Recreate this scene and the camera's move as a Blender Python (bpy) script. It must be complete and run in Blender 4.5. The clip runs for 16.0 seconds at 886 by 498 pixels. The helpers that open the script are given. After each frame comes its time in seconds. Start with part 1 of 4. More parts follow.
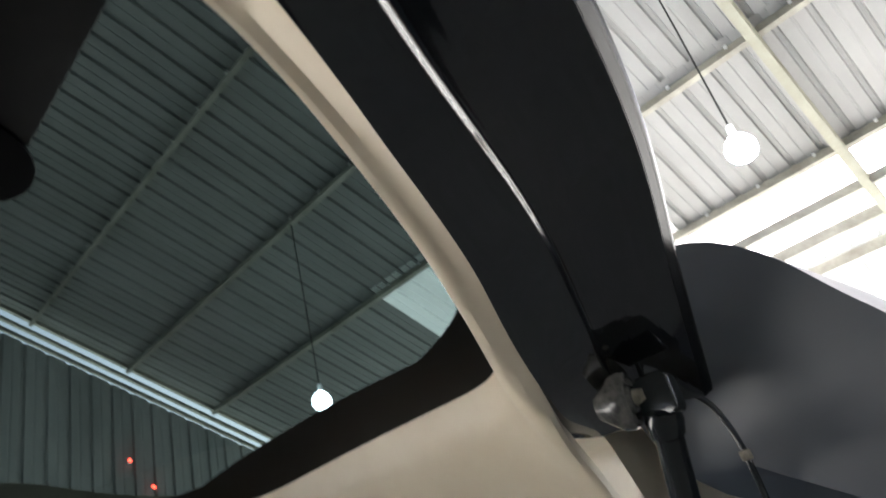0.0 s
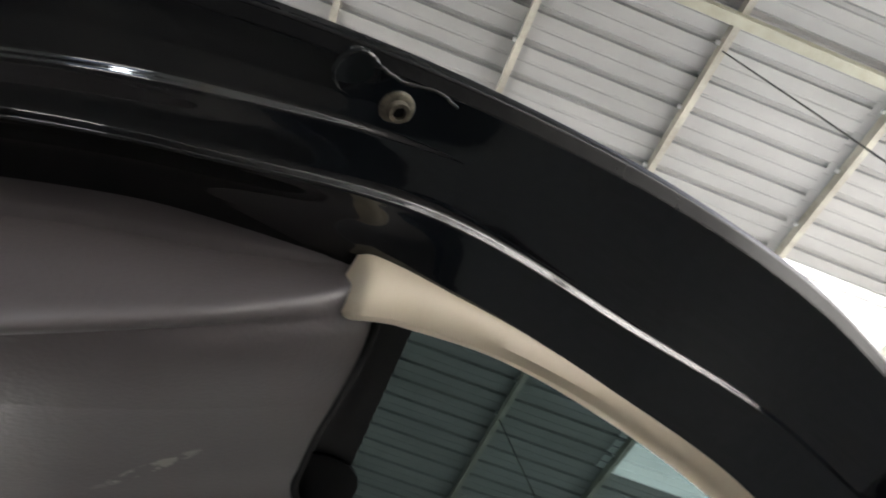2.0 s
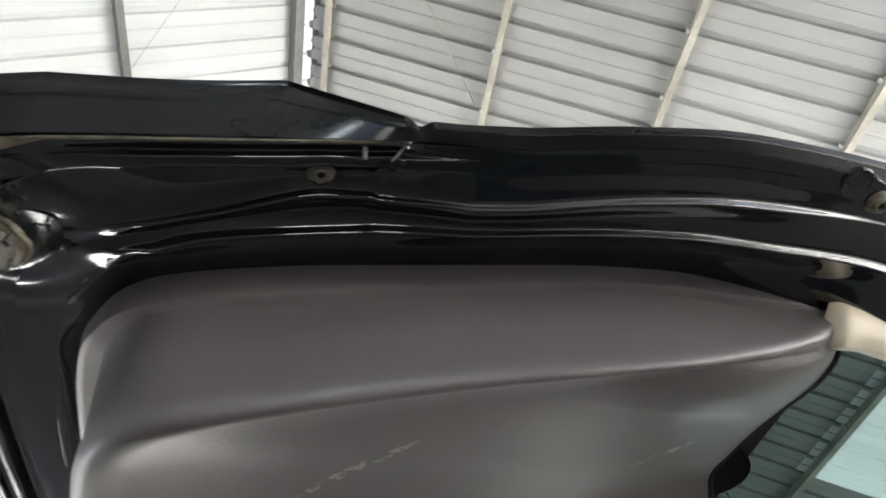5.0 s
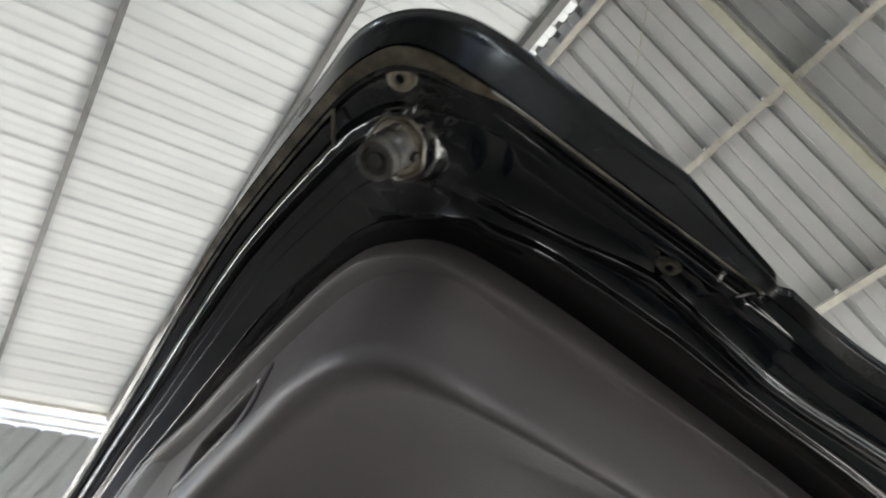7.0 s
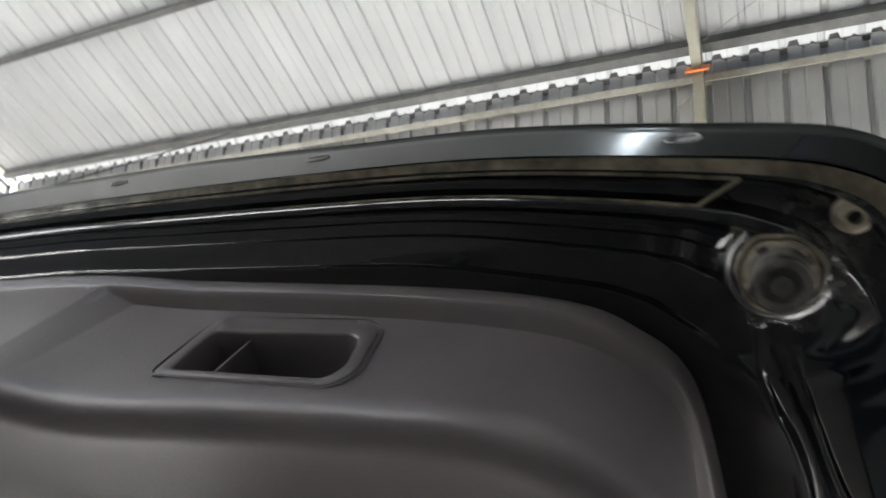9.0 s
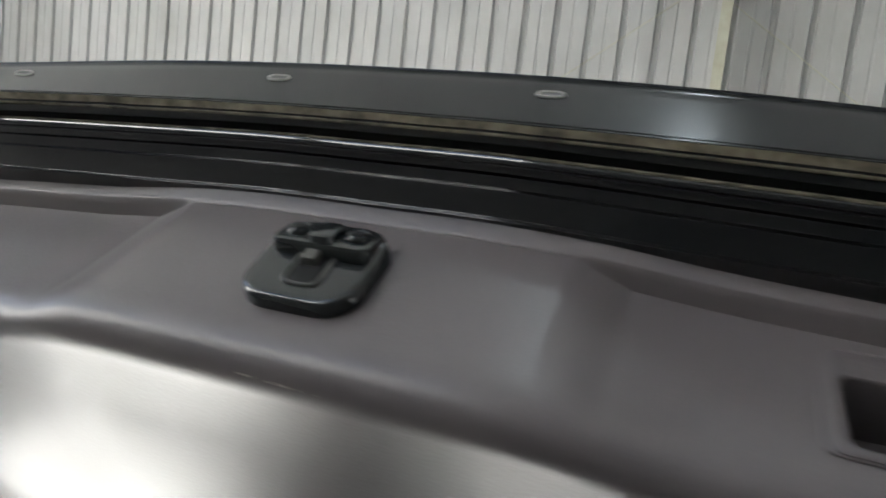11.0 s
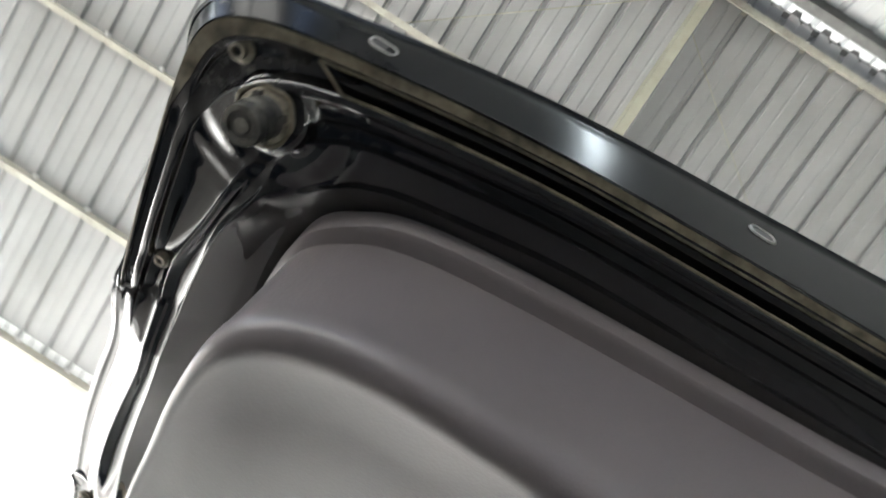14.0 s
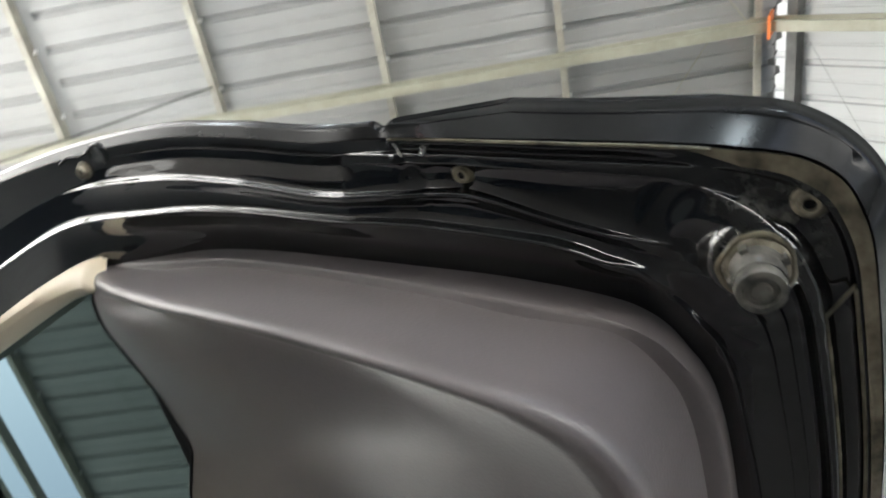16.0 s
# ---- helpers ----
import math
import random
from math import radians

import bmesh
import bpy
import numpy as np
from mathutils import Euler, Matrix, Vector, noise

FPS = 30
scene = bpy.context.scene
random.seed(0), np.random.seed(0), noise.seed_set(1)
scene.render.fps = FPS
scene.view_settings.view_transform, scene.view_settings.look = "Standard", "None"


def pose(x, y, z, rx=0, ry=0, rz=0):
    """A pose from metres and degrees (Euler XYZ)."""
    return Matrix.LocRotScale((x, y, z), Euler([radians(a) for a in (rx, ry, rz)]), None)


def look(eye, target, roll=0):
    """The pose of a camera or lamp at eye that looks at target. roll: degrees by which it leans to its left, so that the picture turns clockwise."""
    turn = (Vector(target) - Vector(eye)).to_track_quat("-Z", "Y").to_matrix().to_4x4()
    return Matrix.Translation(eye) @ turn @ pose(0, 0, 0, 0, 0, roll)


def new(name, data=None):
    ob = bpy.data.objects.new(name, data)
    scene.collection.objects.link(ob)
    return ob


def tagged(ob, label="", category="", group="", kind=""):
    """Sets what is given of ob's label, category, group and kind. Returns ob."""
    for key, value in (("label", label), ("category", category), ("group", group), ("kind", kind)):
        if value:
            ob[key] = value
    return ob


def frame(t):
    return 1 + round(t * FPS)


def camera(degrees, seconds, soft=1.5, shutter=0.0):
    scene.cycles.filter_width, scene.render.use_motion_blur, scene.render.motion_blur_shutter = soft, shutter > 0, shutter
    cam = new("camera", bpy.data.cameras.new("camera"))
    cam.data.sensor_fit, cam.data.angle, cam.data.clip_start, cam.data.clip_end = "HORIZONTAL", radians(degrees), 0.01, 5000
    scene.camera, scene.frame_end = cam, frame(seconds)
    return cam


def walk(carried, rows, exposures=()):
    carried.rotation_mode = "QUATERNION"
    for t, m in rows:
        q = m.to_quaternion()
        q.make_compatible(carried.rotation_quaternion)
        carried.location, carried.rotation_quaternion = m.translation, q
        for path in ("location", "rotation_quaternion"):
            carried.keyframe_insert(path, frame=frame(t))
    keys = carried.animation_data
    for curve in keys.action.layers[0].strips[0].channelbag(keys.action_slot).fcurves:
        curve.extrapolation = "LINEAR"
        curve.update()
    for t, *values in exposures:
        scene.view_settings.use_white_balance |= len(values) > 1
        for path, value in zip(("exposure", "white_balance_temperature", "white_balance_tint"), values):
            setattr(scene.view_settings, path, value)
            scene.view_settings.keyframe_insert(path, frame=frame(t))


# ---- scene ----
cam = camera(67.5, 16.0, soft=1.7, shutter=0.5)

# height of the raised tailgate's inner panel above the floor
Z0 = 1.9

PATH = [
    (0, 0.6338, 0.6568, 1.6526, 116.674, 14.356, 45.578),
    (0.5, 0.6687, 0.6270, 1.6539, 122.584, 16.107, 52.016),
    (1, 0.6733, 0.6075, 1.6667, 129.995, 17.661, 58.692),
    (1.5, 0.7038, 0.5840, 1.6535, 136.104, 18.465, 64.426),
    (2, 0.7039, 0.5747, 1.6514, 138.440, 18.318, 69.052),
    (2.5, 0.7104, 0.5386, 1.6450, 143.161, 16.994, 75.940),
    (3, 0.7037, 0.4697, 1.6411, 145.677, 18.227, 77.246),
    (3.2, 0.7139, 0.4392, 1.6340, 145.634, 17.606, 77.830),
    (5.3, 0.7657, 0.2966, 1.6099, 141.387, 9.768, 80.374),
    (5.5, 0.7570, 0.2739, 1.6001, 143.266, 10.282, 78.332),
    (6, 0.7502, 0.2489, 1.5982, 145.288, 3.819, 73.613),
    (6.5, 0.7459, 0.2253, 1.6011, 146.556, -6.337, 62.892),
    (7, 0.7228, 0.1990, 1.5980, 147.294, -15.068, 54.429),
    (7.5, 0.6901, 0.1665, 1.6116, 147.269, -19.764, 42.683),
    (8, 0.6341, 0.1529, 1.6121, 152.517, -20.943, 32.249),
    (8.5, 0.5813, 0.1127, 1.6129, 157.455, -21.138, 20.790),
    (9, 0.5424, 0.0805, 1.6156, 157.965, -22.866, 12.929),
    (9.2, 0.5146, 0.0646, 1.6128, 157.763, -23.648, 9.705),
    (11.3, 0.0931, -0.0141, 1.6239, 145.494, -19.369, 2.810),
    (11.5, 0.0401, -0.0354, 1.6126, 143.675, -15.016, 1.386),
    (12, -0.0323, -0.0343, 1.6222, 141.455, -15.379, 2.450),
    (12.5, -0.1111, -0.0238, 1.6119, 145.391, -17.516, -0.259),
    (13, -0.2390, -0.0260, 1.6101, 145.965, -16.240, -6.611),
    (13.5, -0.3573, -0.0175, 1.6322, 146.650, -16.243, -13.766),
    (14, -0.4366, 0.0005, 1.6185, 148.050, -18.386, -27.543),
    (14.5, -0.4924, 0.0594, 1.6153, 149.957, -20.358, -43.955),
    (15, -0.5409, 0.1165, 1.6235, 154.375, -24.536, -58.282),
    (15.5, -0.6332, 0.1459, 1.6188, 153.725, -24.665, -70.193),
    (16, -0.7033, 0.1684, 1.6055, 149.630, -28.203, -78.476),
]
walk(cam, [(t, pose(*p)) for t, *p in PATH], exposures=[(0, 3.0, 6060, 7), (1.5, 2.62, 6180, 8), (3, 3.4, 6130, 7), (5.5, 3.4, 6070, 5), (7, 2.85, 6080, 5), (9, 2.9, 6030, 6), (11.5, 3.34, 5990, 4), (12.5, 3.55, 5990, 4), (14.5, 3.3, 6050, 4.5), (16, 3.2, 6040, 4)])

# ---- light ----
world = bpy.data.worlds.new("sky")
scene.world = world
world.use_nodes = True
wn, wl = world.node_tree.nodes, world.node_tree.links
sky = wn.new("ShaderNodeTexSky")
sky.sky_type = "NISHITA"
sky.sun_disc = False
sky.air_density, sky.dust_density, sky.ozone_density = 0.4, 7.0, 0.2
sky.sun_elevation, sky.sun_rotation = radians(47), radians(338)
wl.new(sky.outputs[0], wn["Background"].inputs[0])
wn["Background"].inputs[1].default_value = 0.15
sun_data = bpy.data.lights.new("sun", "SUN")
sun_data.energy, sun_data.angle, sun_data.color = 4.5, radians(0.5), (1.0, 0.96, 0.91)
sun = new("sun", sun_data)
sun.matrix_basis = look((-4.0, 10, 13.5), (0, 0, 2.0))


# ---- materials ----
def material(name, base=(0.5, 0.5, 0.5), rough=0.5, metal=0.0, coat=0.0, spec=0.5):
    m = bpy.data.materials.new(name)
    m.use_nodes = True
    b = m.node_tree.nodes["Principled BSDF"]
    b.inputs["Base Color"].default_value = (*base, 1)
    b.inputs["Roughness"].default_value = rough
    b.inputs["Metallic"].default_value = metal
    b.inputs["Coat Weight"].default_value = coat
    b.inputs["Coat Roughness"].default_value = 0.04
    b.inputs["Specular IOR Level"].default_value = spec
    return m


def noise_node(m, scale, detail=4, rough=0.6, kind="ShaderNodeTexNoise", stretch=None):
    n = m.node_tree.nodes
    co = n.new("ShaderNodeTexCoord")
    t = n.new(kind)
    t.inputs["Scale"].default_value = scale
    if kind == "ShaderNodeTexNoise":
        t.inputs["Detail"].default_value, t.inputs["Roughness"].default_value = detail, rough
    if stretch:
        mp = n.new("ShaderNodeMapping")
        mp.inputs["Scale"].default_value = stretch
        m.node_tree.links.new(co.outputs["Object"], mp.inputs[0])
        m.node_tree.links.new(mp.outputs[0], t.inputs["Vector"])
    else:
        m.node_tree.links.new(co.outputs["Object"], t.inputs["Vector"])
    return t


def ramp(m, source, stops):
    r = m.node_tree.nodes.new("ShaderNodeValToRGB")
    while len(r.color_ramp.elements) < len(stops):
        r.color_ramp.elements.new(0.5)
    for e, (p, c) in zip(r.color_ramp.elements, stops):
        e.position, e.color = p, (*c, 1) if len(c) == 3 else c
    m.node_tree.links.new(source, r.inputs[0])
    return r


def colour(m, source, stops):
    m.node_tree.links.new(ramp(m, source, stops).outputs[0], m.node_tree.nodes["Principled BSDF"].inputs["Base Color"])


def roughness(m, source, lo, hi, a=0.35, b=0.65):
    r = ramp(m, source, [(a, (lo,) * 3), (b, (hi,) * 3)])
    m.node_tree.links.new(r.outputs[0], m.node_tree.nodes["Principled BSDF"].inputs["Roughness"])


def relief(m, source, strength, distance):
    p = m.node_tree.nodes["Principled BSDF"]
    b = m.node_tree.nodes.new("ShaderNodeBump")
    b.inputs["Strength"].default_value, b.inputs["Distance"].default_value = strength, distance
    m.node_tree.links.new(source, b.inputs["Height"])
    if p.inputs["Normal"].is_linked:
        m.node_tree.links.new(p.inputs["Normal"].links[0].from_socket, b.inputs["Normal"])
    m.node_tree.links.new(b.outputs[0], p.inputs["Normal"])


# gloss black paint with dust settled in it
paint = material("black_paint", (0.006, 0.006, 0.007), 0.07, coat=1.0)
dust = noise_node(paint, 9, 8, 0.7)
colour(paint, dust.outputs[0], [(0.55, (0.006, 0.0066, 0.0072)), (0.8, (0.024, 0.024, 0.022))])
roughness(paint, noise_node(paint, 26, 6).outputs[0], 0.03, 0.11)
relief(paint, noise_node(paint, 60, 2).outputs[0], 0.035, 0.002)


def near(m, at, size, mask):
    """Mask of a soft-edged spot, the same on both sides of the middle, broken up by the given mask."""
    n, l = m.node_tree.nodes, m.node_tree.links
    split, join, flip = n.new("ShaderNodeSeparateXYZ"), n.new("ShaderNodeCombineXYZ"), n.new("ShaderNodeMath")
    flip.operation = "ABSOLUTE"
    l.new(n.new("ShaderNodeTexCoord").outputs["Object"], split.inputs[0])
    l.new(split.outputs[0], flip.inputs[0])
    l.new(flip.outputs[0], join.inputs[0])
    l.new(split.outputs[1], join.inputs[1])
    spot = n.new("ShaderNodeMapping")
    spot.vector_type = "TEXTURE"
    spot.inputs["Location"].default_value = (*at, 0)
    spot.inputs["Scale"].default_value = (size, size, 1)
    l.new(join.outputs[0], spot.inputs[0])
    ball = n.new("ShaderNodeTexGradient")
    ball.gradient_type = "SPHERICAL"
    l.new(spot.outputs[0], ball.inputs[0])
    times = n.new("ShaderNodeMath")
    times.operation = "MULTIPLY"
    l.new(ramp(m, ball.outputs[0], [(0.0, (0, 0, 0)), (0.55, (1, 1, 1))]).outputs[0], times.inputs[0])
    l.new(mask, times.inputs[1])
    return times.outputs[0]


def overlay(m, mask, tone, rough):
    """Lays a dull tone over the base colour where the mask is."""
    n, l = m.node_tree.nodes, m.node_tree.links
    p = n["Principled BSDF"]
    mix = n.new("ShaderNodeMix")
    mix.data_type = "RGBA"
    l.new(mask, mix.inputs["Factor"])
    l.new(p.inputs["Base Color"].links[0].from_socket, mix.inputs[6])
    mix.inputs[7].default_value = (*tone, 1)
    l.new(mix.outputs[2], p.inputs["Base Color"])
    dull = n.new("ShaderNodeMix")
    l.new(mask, dull.inputs["Factor"])
    l.new(p.inputs["Roughness"].links[0].from_socket, dull.inputs[2])
    dull.inputs[3].default_value = rough
    l.new(dull.outputs[0], p.inputs["Roughness"])


smear = ramp(paint, noise_node(paint, 110, 7, 0.75).outputs[0], [(0.48, (0, 0, 0)), (0.8, (0.7, 0.7, 0.7))]).outputs[0]
overlay(paint, near(paint, (0.5475, 0.198), 0.044, smear), (0.13, 0.126, 0.112), 0.36)
overlay(paint, near(paint, (0.580, 0.182), 0.040, smear), (0.17, 0.165, 0.145), 0.34)
body_paint = material("body_paint", (0.024, 0.032, 0.044), 0.48, spec=0.7)
roughness(body_paint, noise_node(body_paint, 3, 5).outputs[0], 0.45, 0.52)
# thinner, greyer paint on the flange
flange_paint = material("flange_paint", (0.02, 0.02, 0.02), 0.2, spec=0.2)
roughness(flange_paint, noise_node(flange_paint, 9, 3).outputs[0], 0.15, 0.19)
colour(flange_paint, noise_node(flange_paint, 14, 7, 0.7).outputs[0], [(0.4, (0.006, 0.0066, 0.0075)), (0.78, (0.016, 0.016, 0.016))])
# grained plastic of the lining
plastic = material("grained_plastic", (0.05, 0.045, 0.043), 0.36, spec=0.58)
colour(plastic, noise_node(plastic, 5, 5).outputs[0], [(0.3, (0.122, 0.109, 0.110)), (0.7, (0.150, 0.135, 0.136))])
grain = noise_node(plastic, 420, 0, kind="ShaderNodeTexVoronoi")
relief(plastic, grain.outputs["Distance"], 0.15, 0.0006)
# pale scuffs scored across the lining: place, turn, size
pn, pk = plastic.node_tree.nodes, plastic.node_tree.links
chips = ramp(plastic, noise_node(plastic, 120, 3, 0.7).outputs[0], [(0.46, (0, 0, 0)), (0.55, (1, 1, 1))])
for at, turn, size in (((0.4425, 0.370, -0.068), 51, (0.052, 0.0055, 0.05)), ((0.384, 0.605, -0.031), 68, (0.035, 0.008, 0.05)), ((0.012, 0.205, -0.1026), 2, (0.036, 0.0008, 0.02))):
    place, turned, ball, times, blend = (pn.new("ShaderNode" + k) for k in ("TexCoord", "Mapping", "TexGradient", "Math", "Mix"))
    turned.vector_type = "TEXTURE"
    turned.inputs["Location"].default_value = at
    turned.inputs["Rotation"].default_value = (0, 0, radians(turn))
    turned.inputs["Scale"].default_value = size
    pk.new(place.outputs["Object"], turned.inputs[0])
    ball.gradient_type = "SPHERICAL"
    pk.new(turned.outputs[0], ball.inputs[0])
    times.operation = "MULTIPLY"
    pk.new(ramp(plastic, ball.outputs[0], [(0.15, (0, 0, 0)), (0.4, (1, 1, 1))]).outputs[0], times.inputs[0])
    pk.new(chips.outputs[0], times.inputs[1])
    blend.data_type = "RGBA"
    pk.new(times.outputs[0], blend.inputs["Factor"])
    pk.new(pn["Principled BSDF"].inputs["Base Color"].links[0].from_socket, blend.inputs[6])
    blend.inputs[7].default_value = (0.36, 0.335, 0.30, 1)
    pk.new(blend.outputs[2], pn["Principled BSDF"].inputs["Base Color"])
carpet = material("grey_carpet", (0.25, 0.26, 0.26), 0.9)
colour(carpet, noise_node(carpet, 60, 6).outputs[0], [(0.3, (0.2, 0.21, 0.21)), (0.7, (0.32, 0.335, 0.335))])
cream = material("cream_plastic", (0.72, 0.62, 0.47), 0.45)
colour(cream, noise_node(cream, 12, 5).outputs[0], [(0.3, (0.75, 0.64, 0.475)), (0.7, (0.81, 0.715, 0.55))])
relief(cream, noise_node(cream, 500, 0, kind="ShaderNodeTexVoronoi").outputs["Distance"], 0.15, 0.0004)
sealant = material("seam_sealer", (0.22, 0.2, 0.15), 0.19)
colour(sealant, noise_node(sealant, 60, 6).outputs[0], [(0.35, (0.065, 0.058, 0.042)), (0.7, (0.23, 0.204, 0.147))])
rubber = material("rubber", (0.045, 0.045, 0.045), 0.2)
colour(rubber, noise_node(rubber, 90, 6).outputs[0], [(0.35, (0.055, 0.054, 0.05)), (0.7, (0.17, 0.163, 0.142))])
zinc = material("plated_steel", (0.42, 0.39, 0.33), 0.5, metal=0.3)
colour(zinc, noise_node(zinc, 150, 5).outputs[0], [(0.35, (0.13, 0.115, 0.085)), (0.7, (0.40, 0.36, 0.28))])
latch_black = material("latch_black", (0.018, 0.0205, 0.0205), 0.2, spec=0.6)
roughness(latch_black, noise_node(latch_black, 40, 4).outputs[0], 0.05, 0.15)
clear_sealer = material("clear_sealer", (0.2, 0.19, 0.165), 0.22)
colour(clear_sealer, noise_node(clear_sealer, 70, 5).outputs[0], [(0.35, (0.012, 0.012, 0.012)), (0.7, (0.09, 0.087, 0.08))])
latch_grey = material("latch_grey", (0.06, 0.06, 0.056), 0.35)
hole_dark = material("hole_shadow", (0.004, 0.004, 0.004), 0.9)
scuff = material("scuffed_plastic", (0.4, 0.39, 0.37), 0.6)

tint = material("tinted_glass")
tn, tl = tint.node_tree.nodes, tint.node_tree.links
tn.remove(tn["Principled BSDF"])
see = tn.new("ShaderNodeBsdfTransparent")
see.inputs[0].default_value = (0.078, 0.104, 0.103, 1)
gloss = tn.new("ShaderNodeBsdfGlossy")
gloss.inputs["Roughness"].default_value = 0.02
gloss.inputs["Color"].default_value = (0.9, 0.95, 0.95, 1)
mixed = tn.new("ShaderNodeMixShader")
mixed.inputs[0].default_value = 0.012
tl.new(see.outputs[0], mixed.inputs[1])
tl.new(gloss.outputs[0], mixed.inputs[2])
tl.new(mixed.outputs[0], tn["Material Output"].inputs[0])
frit = material("glass_edge_black", (0.003, 0.003, 0.0035), 0.5, spec=0.08)
worn_frit = material("glass_edge_grey", (0.026, 0.026, 0.025), 0.5, spec=0.2)
colour(worn_frit, noise_node(worn_frit, 30, 5).outputs[0], [(0.3, (0.02, 0.0205, 0.02)), (0.7, (0.031, 0.031, 0.03))])

# roof sheets
sheet = material("white_sheet", (0.62, 0.63, 0.64), 0.5)
colour(sheet, noise_node(sheet, 0.9, 8, 0.65, stretch=(1, 0.35, 1)).outputs[0], [(0.3, (0.22, 0.2195, 0.214)), (0.65, (0.315, 0.316, 0.312))])


def translucent(name, tone, share):
    m = material(name, tone, 0.55)
    n, l = m.node_tree.nodes, m.node_tree.links
    t = n.new("ShaderNodeBsdfTranslucent")
    streak = noise_node(m, 1.1, 7, 0.6, stretch=(3, 0.4, 1))
    c = ramp(m, streak.outputs[0], [(0.3, tuple(v * 0.86 for v in tone)), (0.7, tone)])
    l.new(c.outputs[0], t.inputs[0])
    l.new(c.outputs[0], n["Principled BSDF"].inputs["Base Color"])
    x = n.new("ShaderNodeMixShader")
    x.inputs[0].default_value = share
    l.new(n["Principled BSDF"].outputs[0], x.inputs[1])
    l.new(t.outputs[0], x.inputs[2])
    l.new(x.outputs[0], n["Material Output"].inputs[0])
    return m


clear_sheet = translucent("translucent_sheet", (0.44, 0.45, 0.445), 0.02)
skylight_sheet = translucent("skylight_sheet", (0.86, 0.87, 0.86), 0.14)
steel = material("painted_steel", (0.55, 0.53, 0.46), 0.5)
colour(steel, noise_node(steel, 3, 8, 0.7).outputs[0], [(0.3, (0.2, 0.187, 0.155)), (0.62, (0.42, 0.405, 0.345))])
rafter_paint = material("yellowed_paint", (0.6, 0.6, 0.42), 0.5)
colour(rafter_paint, noise_node(rafter_paint, 2.5, 8, 0.7).outputs[0], [(0.3, (0.21, 0.205, 0.155)), (0.65, (0.33, 0.325, 0.26))])
wall_sheet = material("wall_sheet", (0.34, 0.36, 0.36), 0.5)
colour(wall_sheet, noise_node(wall_sheet, 0.8, 8, 0.7, stretch=(1, 1, 0.3)).outputs[0], [(0.3, (0.22, 0.23, 0.23)), (0.68, (0.4, 0.41, 0.41))])
# floor toned dark, front strip toned pale, to set what the gloss parts reflect
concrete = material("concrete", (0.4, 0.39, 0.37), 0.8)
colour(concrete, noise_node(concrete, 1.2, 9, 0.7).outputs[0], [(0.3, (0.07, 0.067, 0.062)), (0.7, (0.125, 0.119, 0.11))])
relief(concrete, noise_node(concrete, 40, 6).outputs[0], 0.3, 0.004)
bounce_apron = material("bounce_concrete", (0.33, 0.325, 0.31), 0.7)
colour(bounce_apron, noise_node(bounce_apron, 0.9, 9, 0.7).outputs[0], [(0.3, (0.29, 0.286, 0.275)), (0.7, (0.375, 0.371, 0.357))])
relief(bounce_apron, noise_node(bounce_apron, 40, 6).outputs[0], 0.3, 0.004)
earth = material("yard_ground", (0.33, 0.31, 0.28), 0.9)
colour(earth, noise_node(earth, 0.4, 9, 0.7).outputs[0], [(0.3, (0.42, 0.41, 0.38)), (0.7, (0.56, 0.55, 0.52))])
cable = material("cable", (0.03, 0.03, 0.03), 0.6)
# dark copy of the steel: backlit shade put into the colour
shaded_steel = material("backlit_steel", (0.16, 0.16, 0.155), 0.5)
colour(shaded_steel, noise_node(shaded_steel, 5, 8, 0.7).outputs[0], [(0.3, (0.06, 0.06, 0.057)), (0.7, (0.13, 0.13, 0.124))])
wire = material("tie_wire", (0.3, 0.3, 0.28), 0.5, metal=0.5)
orange = material("orange_primer", (0.75, 0.2, 0.05), 0.6)
bulb = material("lit_bulb", (1, 1, 1), 0.4)
bulb.node_tree.nodes["Principled BSDF"].inputs["Emission Color"].default_value = (0.92, 0.97, 1.0, 1)
bulb.node_tree.nodes["Principled BSDF"].inputs["Emission Strength"].default_value = 15
red_lens = material("red_lens", (0.8, 0.03, 0.02), 0.3)
red_lens.node_tree.nodes["Principled BSDF"].inputs["Emission Color"].default_value = (1, 0.04, 0.02, 1)
red_lens.node_tree.nodes["Principled BSDF"].inputs["Emission Strength"].default_value = 12
white_cap = material("lamp_cap", (0.7, 0.7, 0.7), 0.4)
tyre = material("tyre", (0.02, 0.02, 0.02), 0.8)
alloy = material("alloy", (0.5, 0.5, 0.5), 0.35, metal=0.9)


# ---- mesh helpers ----
def part(name, bm, mat, parent=None, label="", smooth=True):
    me = bpy.data.meshes.new(name)
    bm.to_mesh(me)
    bm.free()
    me.materials.append(mat)
    if smooth:
        me.polygons.foreach_set("use_smooth", [True] * len(me.polygons))
        me.set_sharp_from_angle(angle=radians(40))
    ob = new(name, me)
    if parent:
        ob.parent = parent
    if label:
        ob["label"] = label
    return ob


def grid(rows, closed=False, bm=None):
    """A skin over rows of points."""
    bm = bm or bmesh.new()
    vs = [[bm.verts.new(p) for p in r] for r in rows]
    for a, b in zip(vs, vs[1:]):
        for i in range(len(a) - (0 if closed else 1)):
            j = (i + 1) % len(a)
            bm.faces.new((a[i], a[j], b[j], b[i]))
    return bm


